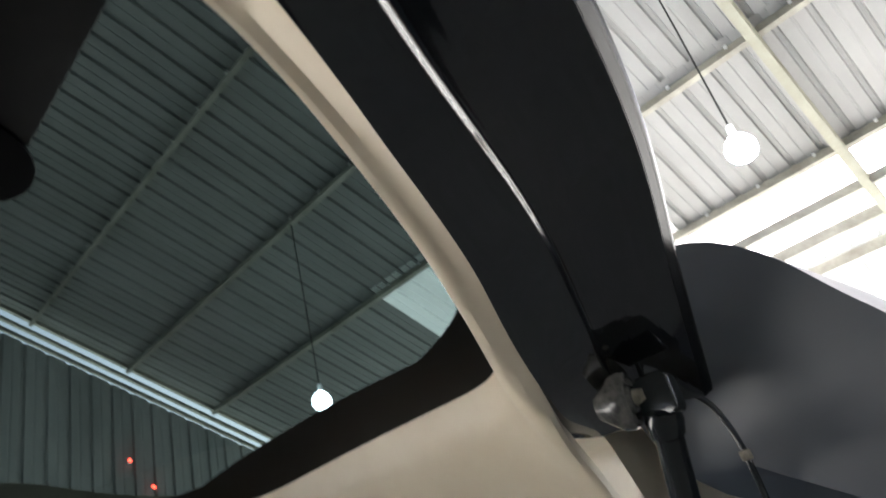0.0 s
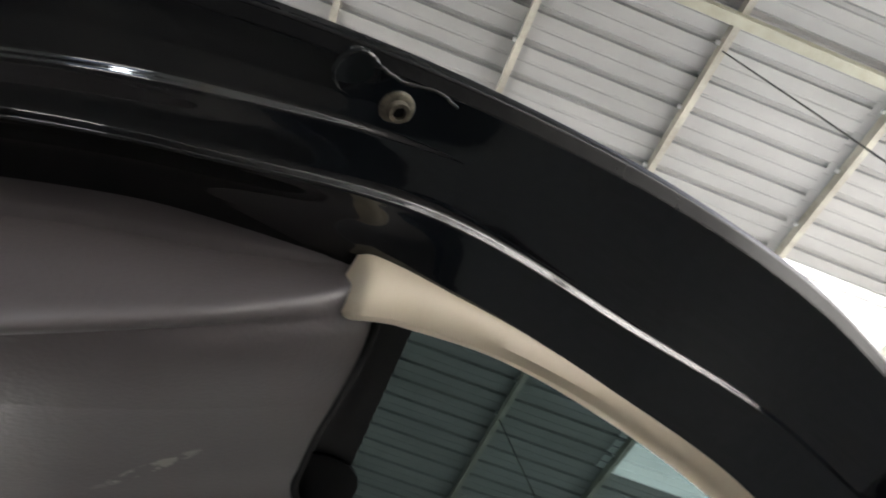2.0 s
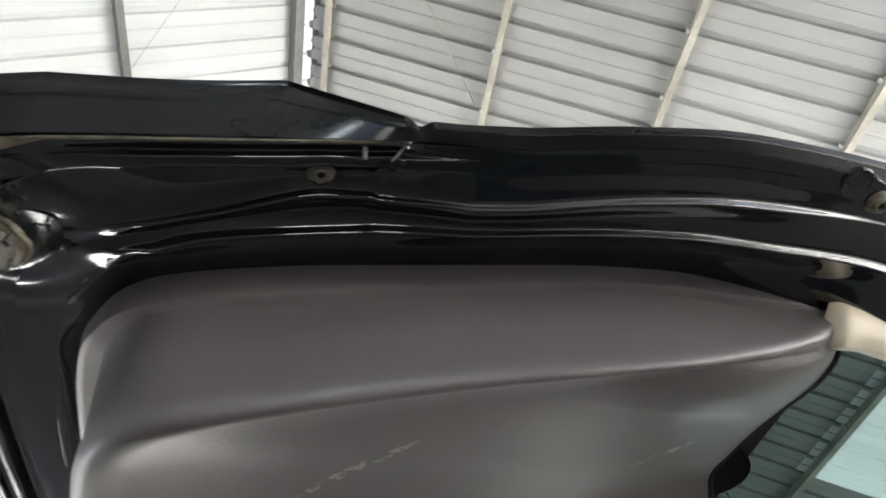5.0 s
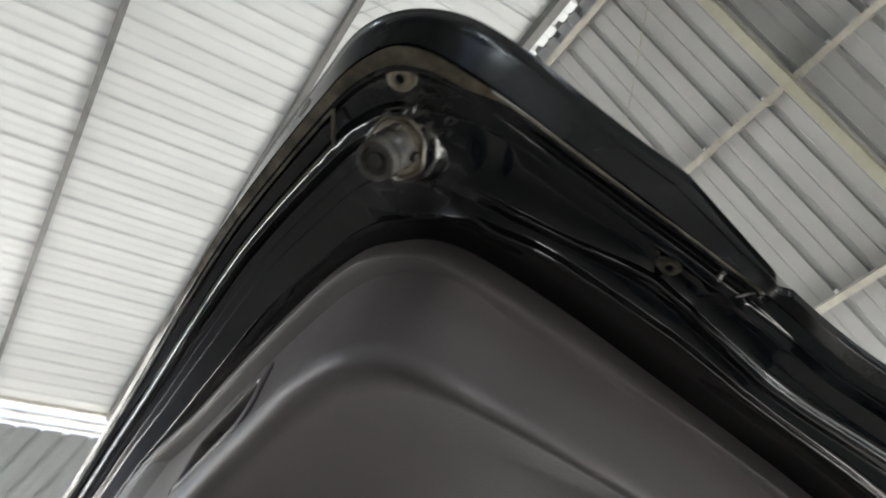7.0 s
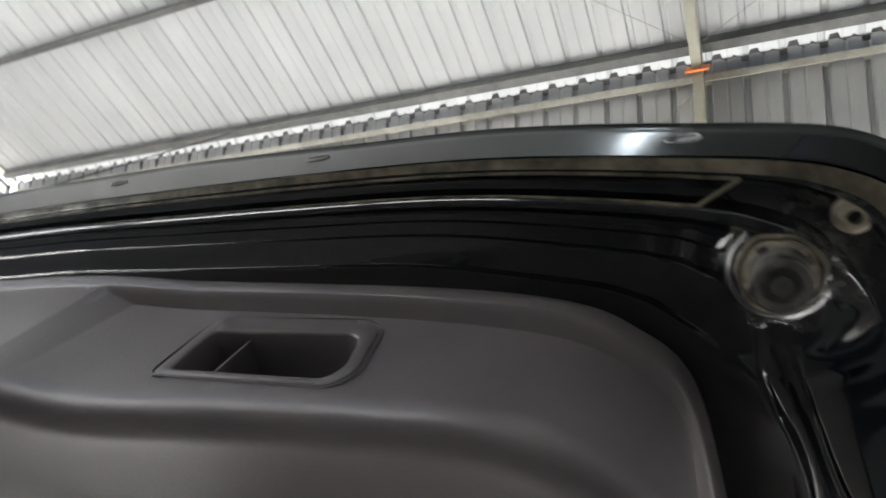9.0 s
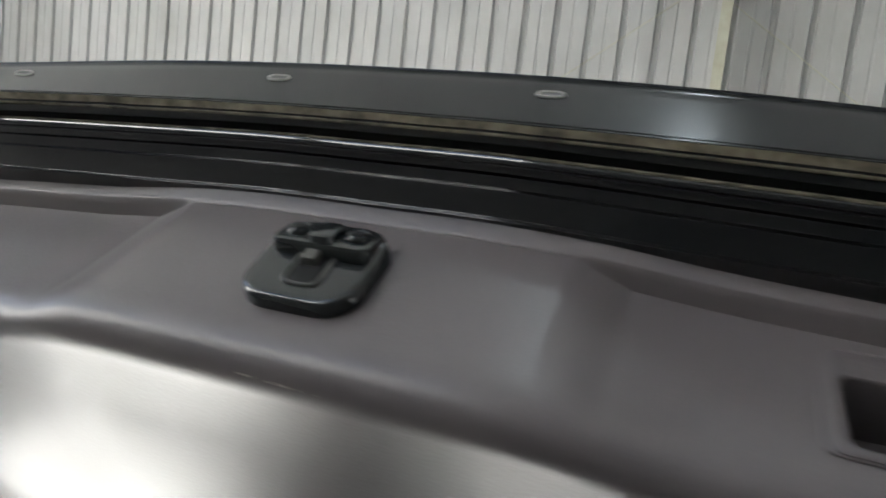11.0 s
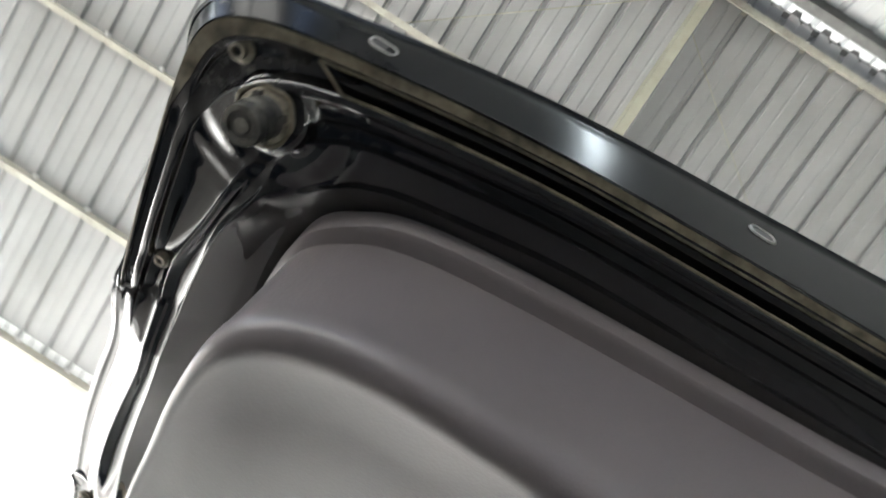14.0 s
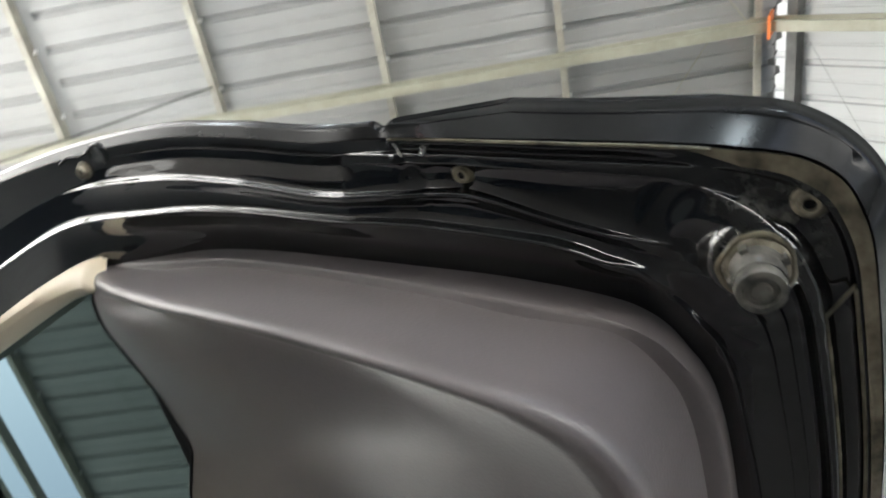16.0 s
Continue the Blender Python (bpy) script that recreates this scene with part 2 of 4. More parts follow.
def box(bm, x0, x1, y0, y1, z0, z1, m=None):
    c = [Vector((x, y, z)) for z in (z0, z1) for y in (y0, y1) for x in (x0, x1)]
    v = [bm.verts.new(m @ p if m else p) for p in c]
    for f in ((0, 2, 3, 1), (4, 5, 7, 6), (0, 1, 5, 4), (2, 6, 7, 3), (0, 4, 6, 2), (1, 3, 7, 5)):
        bm.faces.new([v[i] for i in f])
    return bm


def lathe(profile, at=(0, 0, 0), axis=(0, 0, 1), n=32, bm=None):
    """Turns (radius, height) pairs round an axis."""
    bm = bm or bmesh.new()
    m = Matrix.Translation(at) @ Vector((0, 0, 1)).rotation_difference(Vector(axis)).to_matrix().to_4x4()
    rows = [[m @ Vector((r * math.cos(k * math.tau / n), r * math.sin(k * math.tau / n), h)) for k in range(n)] for r, h in profile]
    vs = [[bm.verts.new(p) for p in r] for r in rows]
    for a, b in zip(vs, vs[1:]):
        for i in range(n):
            j = (i + 1) % n
            bm.faces.new((a[i], a[j], b[j], b[i]))
    bm.faces.new(vs[0][::-1])
    bm.faces.new(vs[-1])
    return bm


def tube(points, r, n=8, bm=None, cap=True):
    bm = bm or bmesh.new()
    pts = [Vector(p) for p in points]
    rings = []
    for i, p in enumerate(pts):
        d = (pts[min(i + 1, len(pts) - 1)] - pts[max(i - 1, 0)]).normalized()
        side = d.cross(Vector((0.13, 0.27, 0.95))).normalized()
        up = side.cross(d)
        rings.append([bm.verts.new(p + r * (math.cos(k * math.tau / n) * side + math.sin(k * math.tau / n) * up)) for k in range(n)])
    for a, b in zip(rings, rings[1:]):
        for i in range(n):
            bm.faces.new((a[i], a[(i + 1) % n], b[(i + 1) % n], b[i]))
    if cap:
        bm.faces.new(rings[0][::-1])
        bm.faces.new(rings[-1])
    return bm


def spline(keys, n):
    """n points along a smooth curve through the keys, with their fraction of the keys."""
    k = [Vector(p) for p in keys]
    out = []
    for i in range(n):
        u = i / (n - 1) * (len(k) - 1)
        j = min(int(u), len(k) - 2)
        f = u - j
        p0, p1, p2, p3 = k[max(j - 1, 0)], k[j], k[j + 1], k[min(j + 2, len(k) - 1)]
        out.append(0.5 * (2 * p1 + (p2 - p0) * f + (2 * p0 - 5 * p1 + 4 * p2 - p3) * f * f + (3 * p1 - p0 - 3 * p2 + p3) * f ** 3))
    return out


def both(half):
    """A half curve and its mirror image, as one run from right to left."""
    return half + [Vector((-p.x, p.y, p.z)) for p in half[-2::-1]]


def empty(name, at=(0, 0, 0), **tags):
    return tagged(new(name), **tags)


UP = Vector((0, 0, Z0))

# ---- the shed ----
RIDGE_Y, RIDGE_Z, SLOPE = 0.60, 5.07 + Z0, 0.5075
X0, X1 = -8.0, 9.0
FRONT_Y, REAR_Y = 6.75, -6.0
TILT = math.atan(SLOPE)
FRONT_PURLINS = [1.917 + 1.164 * k for k in range(4)]
REAR_PURLINS = [-0.70 - 1.25 * k for k in range(4)]


def under(y):
    """Height of the purlins' underside."""
    return RIDGE_Z - abs(y - RIDGE_Y) * SLOPE


def ribbed(x0, x1, pitch, rib, depth):
    """Outline (x, height) of a ribbed sheet: flat pans with raised ribs, and a small stiffening rib between."""
    out, x = [], x0
    while x < x1:
        out += [(x, 0), (x + 0.012, depth), (x + rib - 0.012, depth), (x + rib, 0)]
        c = x + rib + (pitch - rib) / 2
        out += [(c - 0.012, 0), (c - 0.006, 0.005), (c + 0.006, 0.005), (c + 0.012, 0)]
        x += pitch
    return out + [(x, 0)]


def roof_slope(name, y0, y1, x0, x1, mat, label, lift=0.105, steps=2, depth=0.032):
    prof = ribbed(x0, x1, 0.25, 0.055, depth)
    rows = []
    for k in range(steps + 1):
        y = y0 + (y1 - y0) * k / steps
        rows.append([(x, y, under(y) + lift + h) for x, h in prof])
    bm = grid(rows)
    return tagged(part(name, bm, mat, smooth=False), label, "roof", kind="structure")


LAST = FRONT_PURLINS[3]
roof_slope("ceiling", RIDGE_Y - 0.02, LAST + 0.06, X0 - 0.02, X1 + 0.3, sheet, "white ribbed metal roof sheets on purlins")
roof_slope("ceiling_eave_west", LAST - 0.06, FRONT_Y, X0 - 0.02, -4.3, sheet, "white ribbed metal roof sheets at the eave", 0.101)
roof_slope("ceiling_eave_east", LAST - 0.06, FRONT_Y, -1.45, X1 + 0.3, sheet, "white ribbed metal roof sheets at the eave", 0.101)
roof_slope("skylight", LAST - 0.06, FRONT_Y, -4.3, -1.45, skylight_sheet, "glowing translucent skylight sheets at the eave", 0.101)
roof_slope("ceiling_rear", RIDGE_Y - 0.09, REAR_Y, X0 - 0.02, X1 + 0.3, clear_sheet, "bright translucent ribbed roof sheets", depth=0.02)
# raised cap over the open ridge
cap_rows = [[(x, RIDGE_Y + s * w, RIDGE_Z + 0.30 - w * 0.3 + h) for x, h in ribbed(X0 - 0.02, X1 + 0.3, 0.25, 0.055, 0.032)] for s, w in ((-1, 0.3), (1, 0), (1, 0.3))]
tagged(part("ridge_cap", grid(cap_rows), clear_sheet, smooth=False), "pale ribbed cap over the open ridge", "ridge cap", kind="structure")


def channel(bm, x0, x1, y, sgn, w=0.05, h=0.10, t=0.006):
    """A lipped channel lying along x under the sheets."""
    a = Matrix.Translation((0, y, under(y))) @ Matrix.Rotation(-TILT * sgn, 4, "X")
    prof = [(-w / 2, 0), (w / 2, 0), (w / 2, 0.02), (w / 2 - t, 0.02), (w / 2 - t, t), (-w / 2 + t, t), (-w / 2 + t, h - t), (w / 2, h - t), (w / 2, h), (-w / 2, h)]
    ends = [[bm.verts.new(a @ Vector((x, y, z))) for y, z in prof] for x in (x0, x1)]
    for i in range(len(prof)):
        j = (i + 1) % len(prof)
        bm.faces.new((ends[0][i], ends[0][j], ends[1][j], ends[1][i]))
    bm.faces.new(ends[0][::-1])
    bm.faces.new(ends[1])
    return bm


def purlin(y, sgn, label="cream painted steel purlin under the roof sheets", mat=steel, w=0.05):
    ob = tagged(part("purlin", channel(bmesh.new(), X0, X1, y, sgn, w), mat, smooth=False), label, "purlin", "roof purlins")
    a = Matrix.Translation((0, y, under(y))) @ Matrix.Rotation(-TILT * sgn, 4, "X")
    for k in range(24 if mat is steel else 0):               # clips that hold the sheets' ribs
        x = -4.0 + 0.5 * k
        part("sheet_clip", box(bmesh.new(), x - 0.012, x + 0.012, -0.05, -0.026, 0.06, 0.10, a), white_cap, ob, "pale sheet clip", smooth=False)
    for x in (0.2, 8.6):
        bm = box(bmesh.new(), x - 0.04, x + 0.04, 0.026, 0.032, -0.004, 0.085, a)
        part("cleat", bm, rafter_paint, ob, "bolted steel cleat", smooth=False)
        for dx in (-0.02, 0.02):
            part("bolt", lathe([(0.010, 0), (0.010, 0.006), (0.006, 0.008)], a @ Vector((x + dx, 0.032, 0.05)), a.to_3x3() @ Vector((0, 1, 0)), 6), wire, ob)
    return ob


for y in FRONT_PURLINS:
    purlin(y, 1)
for y in REAR_PURLINS:
    purlin(y, -1, "steel purlin coloured dark as backlit under the bright sheets", shaded_steel)
purlin(RIDGE_Y + 0.085, 1, "cream painted steel purlin beside the open ridge")
purlin(RIDGE_Y - 0.125, -1, "steel purlin coloured dark as backlit beside the open ridge", shaded_steel, 0.075)

# profiled flashing along the open ridge: a narrow strip with a tongue under each rib
bm = bmesh.new()
rows = [[], []]
x = X0
random.seed(3)
while x < X1:
    d = random.uniform(-0.008, 0.008)
    for dx, y in ((0.0, 0.0), (0.03, 0.002), (0.045, 0.036 + d), (0.095, 0.040 + d), (0.11, 0.004), (0.17, 0.0), (0.18, 0.014 + d), (0.20, 0.013), (0.21, 0.0)):
        rows[0].append((x + dx, RIDGE_Y + 0.03, RIDGE_Z + 0.085))
        rows[1].append((x + dx, RIDGE_Y - 0.012 - y, RIDGE_Z + 0.088 + 0.3 * y))
    x += 0.25
tagged(part("ridge_flashing", grid(rows, bm=bm), shaded_steel, smooth=False), "grey profiled flashing with tongues along the open ridge", "flashing")
purlin(FRONT_Y - 0.12, 1, "steel purlin at the eave edge of the sheets")


def rafter(x):
    """An I-section rafter pair with a splice plate at the ridge."""
    ob = empty("rafter", label="pale yellow painted steel rafter spanning to the ridge", category="rafter", group="rafters")
    for sgn, y1 in ((1, FRONT_Y + 1.6), (-1, REAR_Y)):
        n = abs(y1 - RIDGE_Y) / math.cos(TILT)
        a = Matrix.Translation((x, RIDGE_Y, RIDGE_Z)) @ Matrix.Rotation(-TILT * sgn, 4, "X")
        lo, hi = (0, n) if sgn > 0 else (-n, 0)
        part("flange", box(bmesh.new(), -0.035, 0.035, lo, hi, -0.012, -0.002, a), rafter_paint, ob, smooth=False)
        part("web", box(bmesh.new(), -0.004, 0.004, lo, hi, -0.19, -0.012, a), rafter_paint, ob, smooth=False)
        part("flange", box(bmesh.new(), -0.035, 0.035, lo, hi, -0.202, -0.19, a), rafter_paint, ob, smooth=False)
    pl = box(bmesh.new(), x - 0.078, x + 0.078, RIDGE_Y - 0.008, RIDGE_Y + 0.008, RIDGE_Z - 0.28, RIDGE_Z - 0.01)
    part("splice_plate", pl, orange, ob, "orange primed splice plate", smooth=False)
    return ob


for x in (0.2, 8.6):
    rafter(x)

# walls
def gable(name, x, gap, door):
    """A ribbed end wall with a light gap under the roof's rake; its open doorway (from y, to y, height) is added for
    light.
    """
    bm = bmesh.new()
    prof = ribbed(REAR_Y, FRONT_Y, 0.25, 0.055, 0.03)
    sg = 1 if x < 0 else -1
    low = [bm.verts.new((x - sg * h, y, door[2] if door[0] < y < door[1] else 0)) for y, h in prof]
    top = [bm.verts.new((x - sg * h, y, under(min(y, FRONT_Y)) - gap)) for y, h in prof]
    for i in range(len(low) - 1):
        bm.faces.new((low[i], low[i + 1], top[i + 1], top[i]))
    bm.normal_update()
    bmesh.ops.solidify(bm, geom=bm.faces[:], thickness=0.004)
    return tagged(part(name, bm, wall_sheet, smooth=False), "grey ribbed metal end wall with a doorway added for light and a daylight gap on top", "wall", kind="structure")


# the west doorway and the whole unseen east wall are added to steer daylight
gable("wall_west", X0, 0.25, (-5.6, 0.0, 4.0))
gable("wall_east", X1, 0.25, (-0.6, 0.8, 4.0))
for x in (X0,):
    for sgn, y1 in ((1, FRONT_Y), (-1, REAR_Y)):
        n = abs(y1 - RIDGE_Y) / math.cos(TILT)
        lo, hi = (0, n) if sgn > 0 else (-n, 0)
        a = Matrix.Translation((x, RIDGE_Y, RIDGE_Z)) @ Matrix.Rotation(-TILT * sgn, 4, "X")
        for d in (0.075, -0.06, -0.18):
            bm = box(bmesh.new(), -0.03, 0.03, lo, hi, d - 0.018, d + 0.018, a)
            tagged(part("rake_rail", bm, steel, smooth=False), "steel rail across the daylight gap under the rake", "rail", "rake rails")


# closed rear wall, unseen: added to hold back daylight on the east part
bm = bmesh.new()
prof = ribbed(-1.6, X1, 0.25, 0.055, 0.03)
low, top = ([bm.verts.new((x, REAR_Y - 0.1 - h, z)) for x, h in prof] for z in (0, under(REAR_Y) - 0.2))
for i in range(len(low) - 1):
    bm.faces.new((low[i], low[i + 1], top[i + 1], top[i]))
bm.normal_update()
bmesh.ops.solidify(bm, geom=bm.faces[:], thickness=0.004)
tagged(part("wall_rear", bm, wall_sheet, smooth=False), "unseen grey ribbed metal wall added to hold back light at the rear", "wall", kind="structure")


# open bays behind the car and at the east end: posts and a header beam
for x, y in [(X0 + 4.1 * k, REAR_Y) for k in range(1, 5)] + [(X1, y) for y in (REAR_Y, -2.0, 2.2, FRONT_Y + 1.6)]:
    tagged(part("steel_post", box(bmesh.new(), x - 0.08, x + 0.08, y - 0.08, y + 0.08, 0, under(y) - 0.2 if y < FRONT_Y else under(y) + 0.05), steel, smooth=False), "cream painted square steel post", "post", "shed posts")
tagged(part("header_beam", box(bmesh.new(), X0, X1, REAR_Y - 0.08, REAR_Y + 0.08, under(REAR_Y) - 0.2, under(REAR_Y)), steel, smooth=False), "cream painted steel header beam over the open bays", "beam")
for k in range(5):
    x, y = X0 + 4.1 * k, FRONT_Y + 1.6
    tagged(part("steel_post", box(bmesh.new(), x - 0.08, x + 0.08, y - 0.08, y + 0.08, 0, under(y) + 0.02), steel, smooth=False), "cream painted square steel post", "post", "shed posts")
# open eave: two rails, then the lean-to's pale sheets
for k, (dy, s) in enumerate(((0.28, 0.04), (0.62, 0.05), (0.98, 0.05))):
    y = FRONT_Y + dy
    bm = box(bmesh.new(), X0, X1, y - s, y + s, under(y) - s, under(y) + s)
    tagged(part("eave_rail", bm, steel, smooth=False), "grey steel rail across the open eave", "rail", "eave rails")
roof_slope("lean_to_roof", FRONT_Y + 1.0, FRONT_Y + 1.75, X0 - 0.02, X1 + 0.3, clear_sheet, "pale translucent lean-to roof sheets")

# floor and yard; the unseen paler strip in front is added to bounce daylight
bm = bmesh.new()
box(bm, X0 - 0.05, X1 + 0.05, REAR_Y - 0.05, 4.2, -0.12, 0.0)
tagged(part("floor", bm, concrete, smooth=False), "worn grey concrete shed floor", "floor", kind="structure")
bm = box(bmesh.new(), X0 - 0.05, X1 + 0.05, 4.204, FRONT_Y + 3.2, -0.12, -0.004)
tagged(part("pavement", bm, bounce_apron, smooth=False), "paler concrete strip added at the open front to bounce daylight", "pavement", kind="structure")
bm = grid([[(x, y, -0.06) for x in (-900, -60, 0, 60, 900)] for y in (-900, -60, 0, 60, 900)])
tagged(part("ground", bm, earth, smooth=False), "bare dusty yard reaching to the horizon", "ground", kind="structure")


def hanging_lamp(x, y, z):
    ob = empty("pendant_lamp", label="lit white bulb hanging on a long black cord from a purlin", category="lamp", group="pendant lamps")
    top = under(y) + 0.02
    part("cord", tube([(x, y, top), (x + 0.004, y, (top + z) / 2), (x, y, z + 0.13)], 0.006, 6), cable, ob)
    part("socket", lathe([(0.012, 0.16), (0.022, 0.15), (0.022, 0.085), (0.028, 0.075)], (x, y, z), n=20), white_cap, ob)
    part("bulb", lathe([(0.02, 0.09), (0.035, 0.08), (0.066, 0.05), (0.084, 0.01), (0.082, -0.03), (0.062, -0.064), (0.03, -0.082), (0.004, -0.085)], (x, y, z), n=24), bulb, ob, "glowing white bulb")
    return ob


hanging_lamp(-0.03, FRONT_PURLINS[2], 1.40 + Z0)
hanging_lamp(-4.0, FRONT_PURLINS[2], 1.40 + Z0)
# unseen pair beside the ridge, added for glints on the side creases
for x in (-4.2, 4.4):
    hanging_lamp(x, RIDGE_Y - 0.15, 1.40 + Z0)
hanging_lamp(0.05, -2.75, under(-2.75) - 0.25)


# red points added at the end wall, each glowing by itself
def red_point(y, z):
    ob = empty("red_point", label="small glowing red point placed on the end wall", category="lamp", group="red wall lamps")
    part("base", lathe([(0.03, 0.0), (0.03, 0.03), (0.025, 0.035)], (X0 + 0.001, y, z), (1, 0, 0), 20), white_cap, ob)
    part("lens", lathe([(0.022, 0.03), (0.022, 0.05), (0.012, 0.06), (0.004, 0.062)], (X0 + 0.001, y, z), (1, 0, 0), 20), red_lens, ob, "glowing red lens")
    return ob


red_point(4.5, Z0 + 1.70)
red_point(4.22, Z0 + 2.05)


def tie(a, b, r=0.0025, mat=wire):
    """A thin bracing wire stretched under the purlins; a and b are plan places."""
    pa, pb = (Vector((*q, under(q[1]) + 0.05)) for q in (a, b))
    return tagged(part("bracing_wire", tube([pa, pb], r, 6), mat), "thin bracing rod under the roof purlins", "brace", "roof braces")


tie((-1.55, 1.917), (0.2, 0.75), 0.005, rafter_paint)
tie((-1.4, -0.70), (0.2, 0.45))
tie((2.2, -0.70), (0.2, 0.45))
tie((1.65, 1.917), (0.2, 0.95), 0.004, rafter_paint)

# ---- the car's body ----
car = new("car_body")
tagged(car, "black car body with its tailgate raised", "car")


def section(y):
    """Half outline of the body at y, from the roof's middle down to the sill."""
    k = max(0.0, 1.0 - (y - 1.24) / 1.2)
    drop = 0.02 * k * k
    return spline([(0, y, 1.915 - drop), (0.2, y, 1.912 - drop), (0.36, y, 1.903 - drop), (0.446, y, 1.888 - drop), (0.50, y, 1.848 - drop), (0.54, y, 1.79 - drop), (0.575, y, 1.72),
                                (0.735, y, 1.48), (0.80, y, 1.15), (0.84, y, 0.98), (0.87, y, 0.8), (0.865, y, 0.5), (0.83, y, 0.3)], 37)


def skin(bm, ys, lo, hi, side=0):
    """The body's skin over the stations ys, between two points of the half outline; side 0 is both halves over the roof."""
    if side:
        grid([[Vector((side * p.x, p.y, p.z)) for p in section(y)[lo:hi + 1]] for y in ys], bm=bm)
    else:
        grid([both(section(y)[lo:hi + 1][::-1]) for y in ys], bm=bm)
    return bm


def shell(name, bm):
    bmesh.ops.recalc_face_normals(bm, faces=bm.faces[:])
    return part(name, bm, body_paint, car)


shell("roof", skin(bmesh.new(), (1.24, 1.27, 1.35, 1.6, 2.1, 2.8, 3.4, 4.0), 0, 18))
rim = section(1.24)
inner = [Vector((p.x * (0.93 - 0.23 * min(1, max(0, (p.z - 1.53) / 0.1))), p.y + 0.015, p.z - 0.04 if p.z > 1.7 else p.z)) for p in rim]
deep = [Vector((p.x * (0.98 - 0.16 * min(1, max(0, (p.z - 1.53) / 0.1))), p.y + 0.06, p.z - 0.02 if p.z > 1.7 else p.z)) for p in inner]
shell("hatch_surround", grid([both(rim[::-1]), both(inner[::-1]), both(deep[::-1])]))
for side in (-1, 1):
    shell("inner_side", grid([[Vector((side * p.x * k, p.y + d, p.z)) for p in deep[8:]] for k, d in ((1, 0), (1.0, 0.2), (1.02, 0.5))]))
    shell("quarter_panel", skin(bmesh.new(), (1.24, 1.4, 1.62, 2.0, 2.5), 18, 27, side))
    shell("pillar", skin(bmesh.new(), (2.55, 2.68), 18, 27, side))
    shell("pillar", skin(bmesh.new(), (3.88, 4.0), 18, 27, side))
    shell("side_panel", skin(bmesh.new(), (1.24, 2.0, 3.0, 4.0), 27, 36, side))
for side in (-1, 1):
    part("side_window", skin(bmesh.new(), (2.5, 2.8, 3.3, 3.88), 18, 27, side), tint, car, "dark tinted side window").visible_shadow = False
bm = grid([both([Vector((p.x * 0.45, y, min(p.z - 0.075, 1.82))) for p in section(1.4)[:19]][::-1]) for y in (1.36, 1.6, 2.4, 3.3, 4.0)])
part("headliner", bm, cream, car, "cream fabric roof lining")
bm = box(bmesh.new(), -0.83, 0.83, 1.1, 4.0, 0.3, 0.62)
part("load_floor", bm, carpet, car, "grey carpet of the load floor", smooth=False)
bm = grid([[Vector((x, y, z)) for x in (-0.86, -0.5, 0, 0.5, 0.86)] for y, z in ((1.2, 0.66), (1.02, 0.64), (0.98, 0.55), (1.0, 0.36), (1.2, 0.3))])
part("bumper", bm, body_paint, car)
for sx in (-1, 1):
    for y in (1.75, 3.75):
        w = part("wheel", lathe([(0.2, -0.11), (0.32, -0.11), (0.34, -0.08), (0.34, 0.08), (0.32, 0.11), (0.2, 0.11)], (sx * 0.76, y, 0.34), (1, 0, 0), 40), tyre, car)
        part("rim", lathe([(0.19, -0.115), (0.2, -0.11), (0.2, 0.11), (0.19, 0.115), (0.05, 0.1)], (sx * 0.76, y, 0.34), (sx, 0, 0), 40), alloy, w)

# ---- the tailgate, inner side down ----
gate = tagged(new("tailgate"), "raised black car tailgate with a dark grey inner lining", "tailgate")
gate.location = UP
N, M = 505, 125

# half outlines from the hinge end round the corner to the middle of the lower edge
HEM = spline([(0.42, 1.20, -0.17), (0.463, 1.12, -0.105), (0.522, 1.0, -0.05), (0.568, 0.86, -0.020), (0.598, 0.72, -0.002), (0.612, 0.60, 0.008), (0.611, 0.52, 0.010),
              (0.606, 0.45, 0.009), (0.609, 0.385, 0.006), (0.606, 0.29, 0.003), (0.602, 0.215, 0.003), (0.594, 0.174, 0.004), (0.571, 0.156, 0.006), (0.525, 0.147, 0.010),
              (0.42, 0.137, 0.020), (0.30, 0.134, 0.030), (0.18, 0.134, 0.041), (0.08, 0.134, 0.047), (0, 0.134, 0.048)], N)
RIM = spline([(0.318, 1.20, -0.155), (0.345, 1.12, -0.125), (0.398, 1.0, -0.062), (0.452, 0.86, -0.028), (0.516, 0.72, -0.008), (0.527, 0.60, 0.0), (0.529, 0.52, 0.004),
              (0.527, 0.45, 0.004), (0.523, 0.385, 0.004), (0.517, 0.30, 0.004), (0.505, 0.252, 0.004), (0.488, 0.230, 0.004), (0.462, 0.217, 0.006), (0.425, 0.210, 0.008),
              (0.36, 0.200, 0.010), (0.27, 0.197, 0.012), (0.17, 0.194, 0.014), (0.08, 0.190, 0.014), (0, 0.190, 0.014)], N)


def keyed(y, keys):
    """Value at y between (y, value) keys, eased."""
    for (a, u), (b, v) in zip(keys, keys[1:]):
        if y <= b:
            f = max(0.0, (y - a) / (b - a))
            return u + (v - u) * f * f * (3 - 2 * f)
    return keys[-1][1]


def drawn(y, keys):
    """Value at y on straight runs between (y, value) keys, rounded off at the keys."""
    def run(q):
        for (a, u), (b, v) in zip(keys, keys[1:]):
            if q <= b:
                return u + (v - u) * max(0.0, (q - a) / (b - a))
        return keys[-1][1]
    return sum(run(y + d * 0.006) for d in range(-3, 4)) / 7


